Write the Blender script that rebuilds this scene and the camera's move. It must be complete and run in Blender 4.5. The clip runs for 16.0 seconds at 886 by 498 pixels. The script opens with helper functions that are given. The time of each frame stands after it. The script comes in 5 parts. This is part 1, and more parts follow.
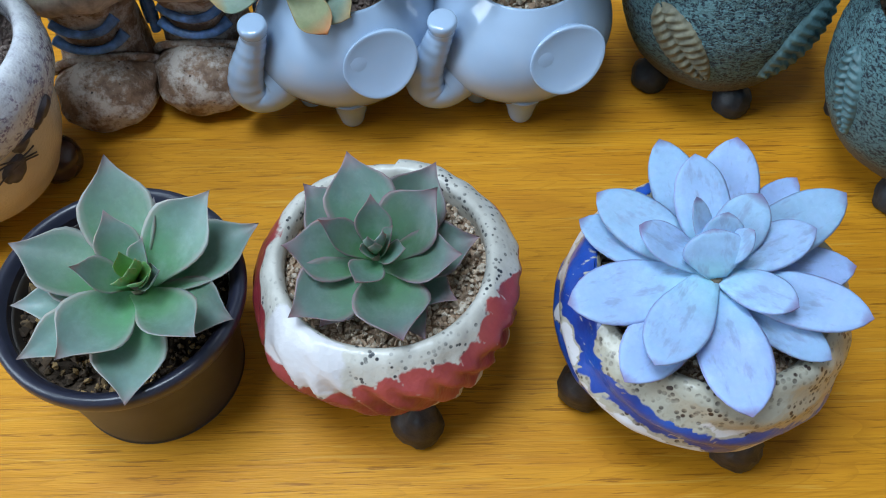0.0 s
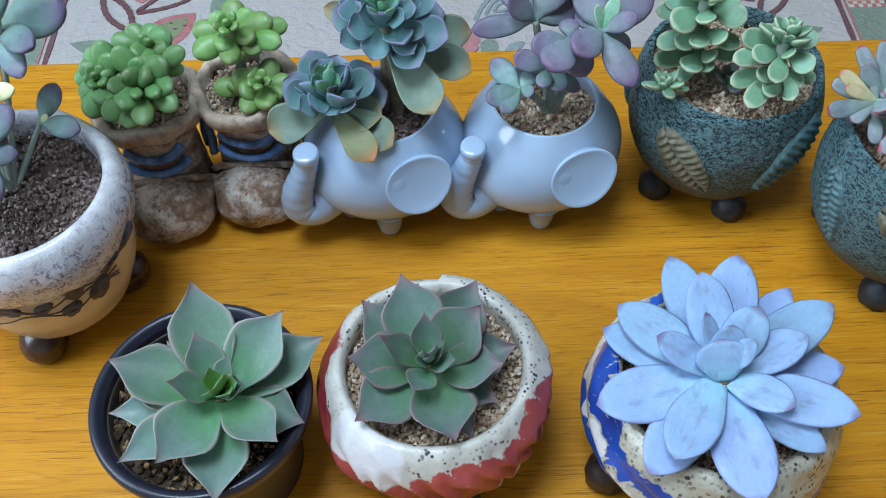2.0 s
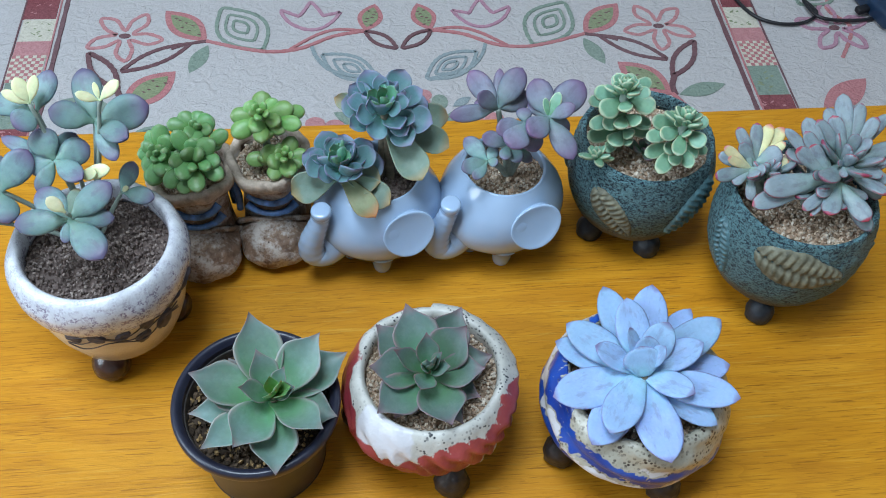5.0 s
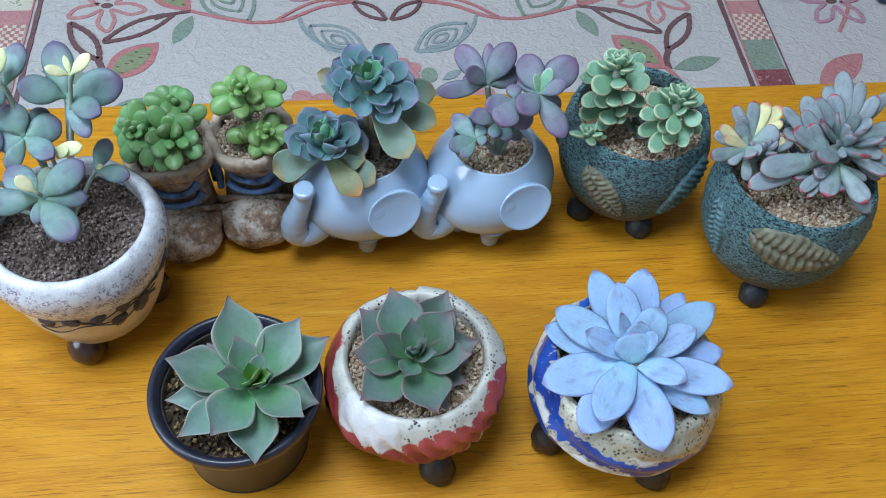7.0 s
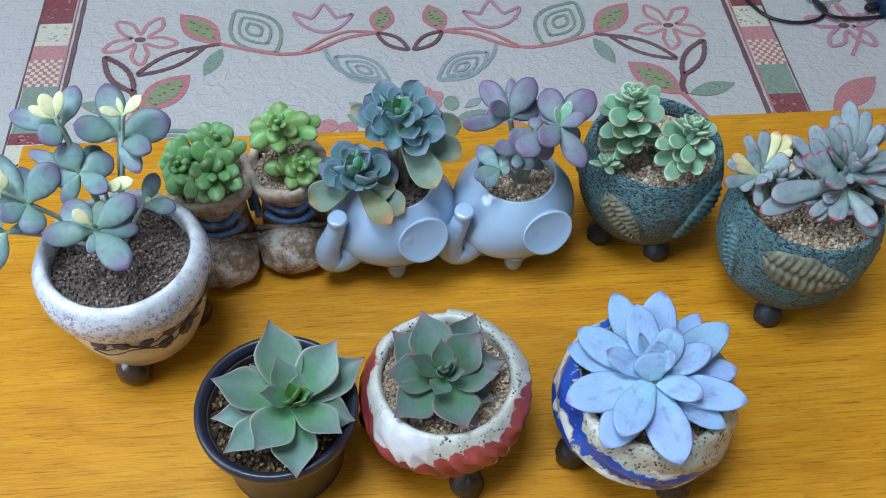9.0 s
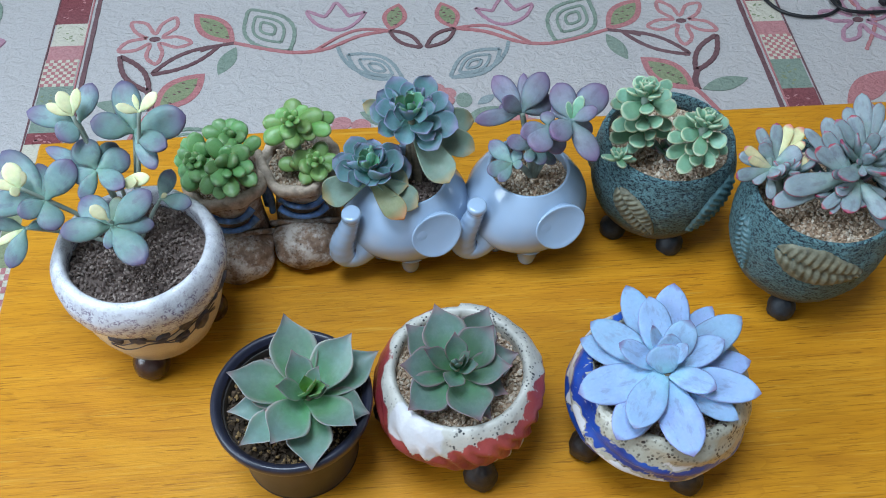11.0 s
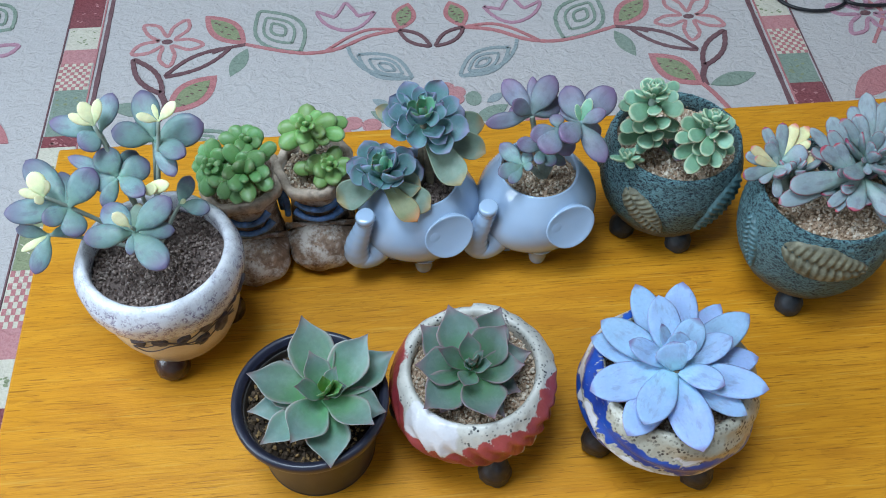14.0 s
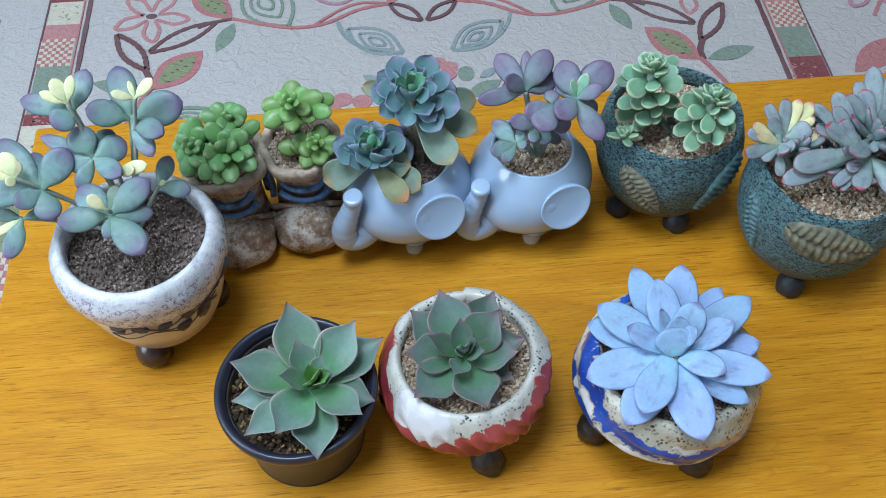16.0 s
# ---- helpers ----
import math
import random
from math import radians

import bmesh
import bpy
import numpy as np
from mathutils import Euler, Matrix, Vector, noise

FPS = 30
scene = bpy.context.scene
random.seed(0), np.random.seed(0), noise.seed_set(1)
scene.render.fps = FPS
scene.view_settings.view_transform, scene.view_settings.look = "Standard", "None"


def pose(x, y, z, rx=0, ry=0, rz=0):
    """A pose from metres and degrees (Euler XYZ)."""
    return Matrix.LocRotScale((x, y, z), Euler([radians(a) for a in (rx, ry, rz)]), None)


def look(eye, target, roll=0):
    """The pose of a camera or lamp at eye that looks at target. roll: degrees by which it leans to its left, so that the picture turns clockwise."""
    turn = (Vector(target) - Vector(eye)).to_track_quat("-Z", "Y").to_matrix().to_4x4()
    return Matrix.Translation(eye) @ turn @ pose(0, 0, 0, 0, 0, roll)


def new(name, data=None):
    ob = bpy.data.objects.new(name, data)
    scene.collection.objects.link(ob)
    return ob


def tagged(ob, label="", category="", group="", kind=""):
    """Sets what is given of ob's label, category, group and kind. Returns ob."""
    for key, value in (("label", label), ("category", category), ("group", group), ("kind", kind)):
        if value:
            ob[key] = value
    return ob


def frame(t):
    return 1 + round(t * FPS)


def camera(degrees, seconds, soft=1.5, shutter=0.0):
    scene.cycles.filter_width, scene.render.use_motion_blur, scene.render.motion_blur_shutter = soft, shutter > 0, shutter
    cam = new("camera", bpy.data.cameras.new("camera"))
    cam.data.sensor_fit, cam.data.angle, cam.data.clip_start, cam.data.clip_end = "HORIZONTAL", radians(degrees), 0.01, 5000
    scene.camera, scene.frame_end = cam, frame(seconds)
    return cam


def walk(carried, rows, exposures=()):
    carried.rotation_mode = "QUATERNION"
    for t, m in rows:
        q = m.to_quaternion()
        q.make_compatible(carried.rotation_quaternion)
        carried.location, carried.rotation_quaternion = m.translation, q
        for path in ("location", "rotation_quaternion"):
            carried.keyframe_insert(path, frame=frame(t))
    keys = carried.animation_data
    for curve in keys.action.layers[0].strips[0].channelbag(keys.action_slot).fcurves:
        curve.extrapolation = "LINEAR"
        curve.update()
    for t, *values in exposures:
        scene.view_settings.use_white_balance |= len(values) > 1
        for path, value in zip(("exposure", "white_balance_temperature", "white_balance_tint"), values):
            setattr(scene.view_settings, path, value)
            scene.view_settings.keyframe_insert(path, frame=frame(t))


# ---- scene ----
cam = camera(50.1, 16.0, 1.0)
PATH = [
    (0, (0.056, 0.101, 0.379), (-0.02, 1.19, -1.297), -0.2),
    (0.5, (0.062, 0.1, 0.381), (-0.033, 1.177, -1.302), -0.9),
    (1, (0.065, 0.1, 0.377), (-0.042, 1.183, -1.301), -1.5),
    (1.5, (0.054, 0.098, 0.386), (-0.042, 1.248, -1.247), -1.1),
    (2, (0.036, 0.089, 0.438), (-0.031, 1.274, -1.172), -0.5),
    (2.5, (0.022, 0.071, 0.494), (0.028, 1.273, -1.104), 1.8),
    (3, (0.012, 0.031, 0.536), (0.072, 1.257, -1.042), 2.6),
    (3.5, (0.004, 0.013, 0.548), (0.083, 1.243, -1.027), 3.3),
    (4, (0.003, 0.007, 0.556), (0.088, 1.241, -1.016), 3.7),
    (6.5, (0.005, 0.012, 0.551), (0.078, 1.229, -1.034), 4.5),
    (7, (0.007, 0.023, 0.545), (0.105, 1.209, -1.063), 5.1),
    (7.5, (0.007, 0.022, 0.546), (0.103, 1.213, -1.058), 4.8),
    (8, (0.002, 0.017, 0.561), (0.089, 1.22, -1.034), 4.3),
    (10.5, (0.0, -0.003, 0.576), (0.024, 1.226, -1.002), 1.7),
    (11, (0.001, 0.001, 0.574), (0.028, 1.22, -1.011), 1.6),
    (11.5, (0.006, 0.007, 0.569), (0.034, 1.204, -1.033), 1.7),
    (12, (0.011, 0.011, 0.566), (0.04, 1.178, -1.058), 1.3),
    (12.5, (0.012, 0.013, 0.562), (0.048, 1.179, -1.063), 1.4),
    (13, (0.002, 0.009, 0.578), (0.034, 1.201, -1.028), 1.0),
    (13.5, (-0.003, 0.0, 0.585), (0.016, 1.201, -1.014), 0.6),
    (14, (-0.001, -0.003, 0.588), (0.005, 1.205, -1.006), 0.2),
    (14.5, (0.0, 0.001, 0.584), (0.0, 1.204, -1.014), -0.0),
    (15, (0.001, 0.004, 0.582), (0.0, 1.203, -1.019), -0.1),
    (15.5, (-0.002, 0.01, 0.576), (0.005, 1.189, -1.04), 0.1),
    (16, (0.001, 0.014, 0.572), (0.02, 1.181, -1.052), 0.5),
]
walk(cam, [(t, look(eye, target, roll)) for t, eye, target, roll in PATH])

# ---- light: a cool window at the side, an added wide fill from the ceiling, white walls ----
world = bpy.data.worlds.new("world")
scene.world = world
world.use_nodes = True
sky = world.node_tree.nodes.new("ShaderNodeTexSky")
sky.sky_type, sky.sun_disc, sky.sun_elevation, sky.sun_rotation = "NISHITA", False, radians(35), radians(250)
world.node_tree.links.new(sky.outputs[0], world.node_tree.nodes["Background"].inputs[0])
world.node_tree.nodes["Background"].inputs[1].default_value = 0.1


def area(name, m, sx, sy, watts, color, shape="RECTANGLE"):
    lamp = bpy.data.lights.new(name, "AREA")
    lamp.shape, lamp.size, lamp.size_y, lamp.energy, lamp.color = shape, sx, sy, watts, color
    ob = new(name, lamp)
    ob.matrix_world = m
    return ob


area("window_light", look((-1.52, -0.10, 1.15), (0.0, 0.38, 0.0)), 1.0, 1.2, 28, (0.66, 0.84, 1.0))
# Fill light added overhead to brighten the table; no such source is known.
area("ceiling_light", look((-0.40, 0.24, 2.155), (-0.40, 0.24, 0)), 0.90, 0.90, 45, (0.695, 0.86, 1.0), "DISK")
scene.view_settings.exposure = 0.0


# ---- node materials ----
class Nodes:
    def __init__(self, name, rough=0.5, spec=0.5, coat=0.0, metal=0.0, sub=0.0):
        self.mat = bpy.data.materials.new(name)
        self.mat.use_nodes = True
        self.t = self.mat.node_tree
        self.b = self.t.nodes["Principled BSDF"]
        self.b.inputs["Roughness"].default_value = rough
        self.b.inputs["Specular IOR Level"].default_value = spec
        self.b.inputs["Coat Weight"].default_value = coat
        self.b.inputs["Coat Roughness"].default_value = 0.08
        self.b.inputs["Metallic"].default_value = metal
        self.b.inputs["Subsurface Weight"].default_value = sub
        self.b.inputs["Subsurface Scale"].default_value = 0.004
        self.co = self.t.nodes.new("ShaderNodeTexCoord").outputs["Object"]

    def link(self, a, b):
        self.t.links.new(a, b)

    def scaled(self, s, co=None):
        n = self.t.nodes.new("ShaderNodeMapping")
        n.inputs["Scale"].default_value = s
        self.link(co or self.co, n.inputs[0])
        return n.outputs[0]

    def noise(self, scale, detail=4, rough=0.55, co=None, dist=0.0):
        n = self.t.nodes.new("ShaderNodeTexNoise")
        n.inputs["Scale"].default_value, n.inputs["Detail"].default_value = scale, detail
        n.inputs["Roughness"].default_value, n.inputs["Distortion"].default_value = rough, dist
        self.link(co or self.co, n.inputs["Vector"])
        return n.outputs["Fac"]

    def cells(self, scale, co=None, feature="F1", jitter=1.0):
        n = self.t.nodes.new("ShaderNodeTexVoronoi")
        n.feature = feature
        n.inputs["Scale"].default_value, n.inputs["Randomness"].default_value = scale, jitter
        self.link(co or self.co, n.inputs["Vector"])
        return n.outputs["Distance"]

    def ramp(self, fac, *stops):
        n = self.t.nodes.new("ShaderNodeValToRGB")
        while len(n.color_ramp.elements) < len(stops):
            n.color_ramp.elements.new(0.5)
        for e, (p, c) in zip(n.color_ramp.elements, stops):
            e.position, e.color = p, (*c, 1) if isinstance(c, tuple) else (c, c, c, 1)
        self.link(fac, n.inputs[0])
        return n.outputs[0]

    def mix(self, fac, a, b, how="MIX"):
        n = self.t.nodes.new("ShaderNodeMix")
        n.data_type, n.blend_type = "RGBA", how
        for v, i in ((fac, 0), (a, 6), (b, 7)):
            if isinstance(v, tuple):
                n.inputs[i].default_value = (*v, 1)
            elif isinstance(v, (int, float)):
                n.inputs[i].default_value = v
            else:
                self.link(v, n.inputs[i])
        return n.outputs[2]

    def math(self, op, a, b=0.0, c=0.0):
        n = self.t.nodes.new("ShaderNodeMath")
        n.operation = op
        for v, i in ((a, 0), (b, 1), (c, 2)):
            if isinstance(v, (int, float)):
                n.inputs[i].default_value = v
            else:
                self.link(v, n.inputs[i])
        return n.outputs[0]

    def attr(self, name):
        n = self.t.nodes.new("ShaderNodeAttribute")
        n.attribute_name = name
        s = self.t.nodes.new("ShaderNodeSeparateColor")
        self.link(n.outputs["Color"], s.inputs[0])
        return s.outputs

    def uv(self):
        n = self.t.nodes.new("ShaderNodeTexCoord")
        s = self.t.nodes.new("ShaderNodeSeparateXYZ")
        self.link(n.outputs["UV"], s.inputs[0])
        return s.outputs

    def rand(self, island=False):
        if island:
            return self.t.nodes.new("ShaderNodeNewGeometry").outputs["Random Per Island"]
        return self.t.nodes.new("ShaderNodeObjectInfo").outputs["Random"]

    def done(self, color, bump=None, strength=0.3, distance=0.001, rough=None):
        if isinstance(color, tuple):
            self.b.inputs["Base Color"].default_value = (*color, 1)
        else:
            self.link(color, self.b.inputs["Base Color"])
        if bump is not None:
            n = self.t.nodes.new("ShaderNodeBump")
            n.inputs["Strength"].default_value, n.inputs["Distance"].default_value = strength, distance
            self.link(bump, n.inputs["Height"])
            self.link(n.outputs[0], self.b.inputs["Normal"])
        if rough is not None:
            self.link(rough, self.b.inputs["Roughness"])
        return self.mat


def wood_material():
    m = Nodes("varnished_oak", 0.45, 0.22)
    wide = m.scaled((1.0, 6, 6))
    grain = m.noise(7, 4, 0.55, wide, 1.6)
    fine = m.noise(70, 3, 0.7, m.scaled((0.4, 11, 11)))
    pores = m.noise(95, 3, 0.65, m.scaled((0.42, 9, 9)), 0.35)
    c = m.ramp(grain, (0.3, (0.50, 0.193, 0.010)), (0.5, (0.585, 0.245, 0.012)), (0.72, (0.645, 0.288, 0.018)))
    c = m.mix(m.ramp(fine, (0.48, 0.0), (0.72, 0.7)), c, (0.36, 0.135, 0.007))
    c = m.mix(m.ramp(pores, (0.585, 0.0), (0.65, 0.8)), c, (0.23, 0.078, 0.005))
    c = m.mix(m.ramp(m.noise(3, 2), (0.35, 0.0), (0.75, 0.35)), c, (0.50, 0.235, 0.02))
    # Light streaks along the grain: the varnish's sheen painted into the colour.
    pale = m.noise(60, 3, 0.6, m.scaled((0.3, 8, 8)), 0.5)
    c = m.mix(m.ramp(pale, (0.60, 0.0), (0.68, 0.45)), c, (0.66, 0.38, 0.06))
    rings = m.noise(3.2, 3, 0.5, m.scaled((0.5, 5, 5)), 2.2)
    c = m.mix(m.ramp(m.math("FRACT", m.math("MULTIPLY", rings, 14.0)), (0.0, 0.30), (0.22, 0.0)), c, (0.33, 0.12, 0.006))
    return m.done(c, m.mix(0.5, fine, pores), 0.3, 0.0008, m.ramp(m.noise(14, 3), (0.3, 0.38), (0.8, 0.54)))


def cloth_material(name, *colors, weave=900):
    m = Nodes(name, 0.95, 0.1)
    n = m.noise(420, 3, 0.7)
    c = m.ramp(n, (0.3, colors[0]), (0.7, colors[-1]))
    quilt = m.noise(62, 2, 0.5, m.scaled((1.0, 1.15, 1.0)), 1.3)
    c = m.mix(m.ramp(m.noise(5, 3), (0.3, 0.0), (0.8, 0.12)), c, (0.45, 0.40, 0.42))
    return m.done(c, m.mix(0.85, m.noise(weave, 2), quilt), 0.85, 0.005)


def plain_material(name, color, rough=0.5, vary=0.15, scale=60, bump=0.2, distance=0.0005, **more):
    m = Nodes(name, rough, **more)
    n = m.noise(scale, 4)
    dark = tuple(v * (1 - vary) for v in color)
    light = tuple(min(1, v * (1 + vary)) for v in color)
    c = m.ramp(n, (0.3, dark), (0.7, light))
    c = m.mix(m.ramp(m.noise(scale * 0.17, 2), (0.4, 0.0), (0.8, vary)), c, dark)
    return m.done(c, n, bump, distance)


def leaf_material(name, heart, blade, edge, tip, edge_width=0.2, tip_start=0.85, heart_end=0.6, rough=0.5, spots=None, spot_amount=0.0, edge_from=0.12):
    """Pigment runs from the leaf's base to its tip and to its margin; spots are scars in the waxy bloom."""
    m = Nodes(name, rough, 0.35, sub=0.12)
    uv = m.uv()
    r = m.rand()
    blotch = m.noise(55, 4)
    fine = m.noise(330, 3)
    u = m.math("ADD", uv[0], m.math("MULTIPLY", m.math("SUBTRACT", blotch, 0.5), 0.35))
    c = m.mix(m.ramp(u, (0.05, 0.0), (heart_end, 1.0)), heart, blade)
    c = m.mix(m.math("MULTIPLY", m.ramp(fine, (0.35, 0.0), (0.75, 1.0)), 0.22), c, tuple(v * 0.55 for v in blade))
    c = m.mix(m.math("MULTIPLY", m.ramp(m.noise(120, 4, 0.7), (0.48, 0.0), (0.68, 1.0)), 0.22), c, tuple(min(1, v * 1.5 + 0.05) for v in blade))
    rim = m.math("ABSOLUTE", m.math("SUBTRACT", m.math("MULTIPLY", uv[1], 2.0), 1.0))
    rim = m.math("ADD", rim, m.math("MULTIPLY", m.math("SUBTRACT", fine, 0.5), 0.1))
    rim = m.math("MULTIPLY", m.ramp(rim, (1.0 - edge_width, 0.0), (1.0, 1.0)), m.ramp(uv[0], (edge_from, 0.0), (edge_from + 0.28, 1.0)))
    c = m.mix(rim, c, edge)
    t = m.ramp(m.math("ADD", uv[0], m.math("MULTIPLY", m.math("SUBTRACT", blotch, 0.5), 0.25)), (tip_start, 0.0), (1.0, 1.0))
    c = m.mix(t, c, tip)
    hsv = m.t.nodes.new("ShaderNodeHueSaturation")
    m.link(m.math("ADD", m.math("MULTIPLY", r, 0.35), 0.82), hsv.inputs["Value"])
    m.link(m.math("ADD", m.math("MULTIPLY", r, 0.03), 0.485), hsv.inputs["Hue"])
    m.link(c, hsv.inputs["Color"])
    c = hsv.outputs[0]
    if spots:
        s = m.noise(150, 3, 0.6, m.scaled((0.6, 1.4, 1.4)))
        c = m.mix(m.math("MULTIPLY", m.ramp(s, (0.57, 0.0), (0.68, 1.0)), spot_amount), c, spots)
    return m.done(c, m.mix(0.3, blotch, fine), 0.25, 0.0010, m.ramp(fine, (0.3, rough - 0.06), (0.7, min(1, rough + 0.1))))


def soil_material(name, *colors):
    m = Nodes(name, 0.9, 0.25)
    r = m.rand(True)
    stops = [(i / len(colors), c) for i, c in enumerate(colors)]
    c = m.ramp(r, *stops)
    c = m.mix(m.ramp(m.noise(500, 3), (0.35, 0.0), (0.7, 0.5)), c, tuple(v * 0.45 for v in colors[0]))
    return m.done(c, m.noise(900, 3), 0.4, 0.0006)


def speckled_glaze(name, ground, paint, paint_dark, second, speck, specks=420, speck_size=0.26, rough=0.3, coat=0.3):
    """A glaze whose colours follow the painted masks: red channel the paint, green the second glaze, blue bare patches with no specks."""
    m = Nodes(name, rough, 0.5, coat)
    a = m.attr("paint")
    n = m.noise(140, 4, 0.65)
    wob = m.math("MULTIPLY", m.math("SUBTRACT", n, 0.5), 0.55)
    big = m.noise(35, 4)
    p = m.ramp(m.math("ADD", a[0], wob), (0.44, 0.0), (0.56, 1.0))
    s = m.ramp(m.math("ADD", a[1], wob), (0.44, 0.0), (0.56, 1.0))
    c = m.mix(m.ramp(n, (0.3, 0.0), (0.7, 0.6)), ground, tuple(v * 0.68 for v in ground))
    dots = m.cells(specks)
    sparse = m.ramp(m.noise(specks * 0.3, 2), (0.42, 0.0), (0.6, 1.0))
    spot = m.math("MULTIPLY", m.ramp(dots, (speck_size * 0.8, 1.0), (speck_size * 1.15, 0.0)), sparse)
    c = m.mix(m.math("MULTIPLY", spot, m.math("SUBTRACT", 1.0, a[2])), c, speck)
    c = m.mix(p, c, m.mix(m.ramp(big, (0.35, 0.0), (0.65, 1.0)), paint, paint_dark))
    c = m.mix(s, c, second)
    return m.done(c, m.mix(0.4, n, dots), 0.35, 0.0012)


def crackle_glaze(name, high, low, bare):
    """Pitted matt glaze, lighter on the ridges, with bare clay where the mask says so."""
    m = Nodes(name, 0.55, 0.4)
    a = m.attr("paint")
    d = m.noise(430, 4, 0.6, m.scaled((1, 1, 1.7)), 1.0)
    n = m.noise(30, 4)
    c = m.mix(m.ramp(d, (0.44, 0.0), (0.53, 1.0)), low, high)
    c = m.mix(m.ramp(m.noise(900, 2), (0.5, 0.0), (0.7, 0.5)), c, tuple(min(1, v * 1.6) for v in high))
    b = m.ramp(m.math("ADD", a[0], m.math("MULTIPLY", m.math("SUBTRACT", n, 0.5), 0.6)), (0.35, 0.0), (0.75, 1.0))
    c = m.mix(m.math("MULTIPLY", b, m.ramp(d, (0.3, 0.35), (0.6, 0.95))), c, bare)
    return m.done(c, d, 1.0, 0.0036)


def worn_material(name, dark, mid, bloom):
    """Fired clay with pits and pale worn bloom."""
    m = Nodes(name, 0.75, 0.35)
    n = m.noise(150, 5, 0.65)
    c = m.mix(m.ramp(n, (0.32, 0.0), (0.62, 1.0)), dark, mid)
    c = m.mix(m.math("MULTIPLY", m.ramp(m.noise(60, 5, 0.75), (0.45, 0.0), (0.58, 1.0)), 0.8), c, bloom)
    pits = m.ramp(m.cells(260), (0.10, 1.0), (0.2, 0.0))
    c = m.mix(m.math("MULTIPLY", pits, m.ramp(m.noise(70, 2), (0.5, 0.0), (0.6, 1.0))), c, (0.03, 0.022, 0.02))
    return m.done(c, n, 0.8, 0.002)


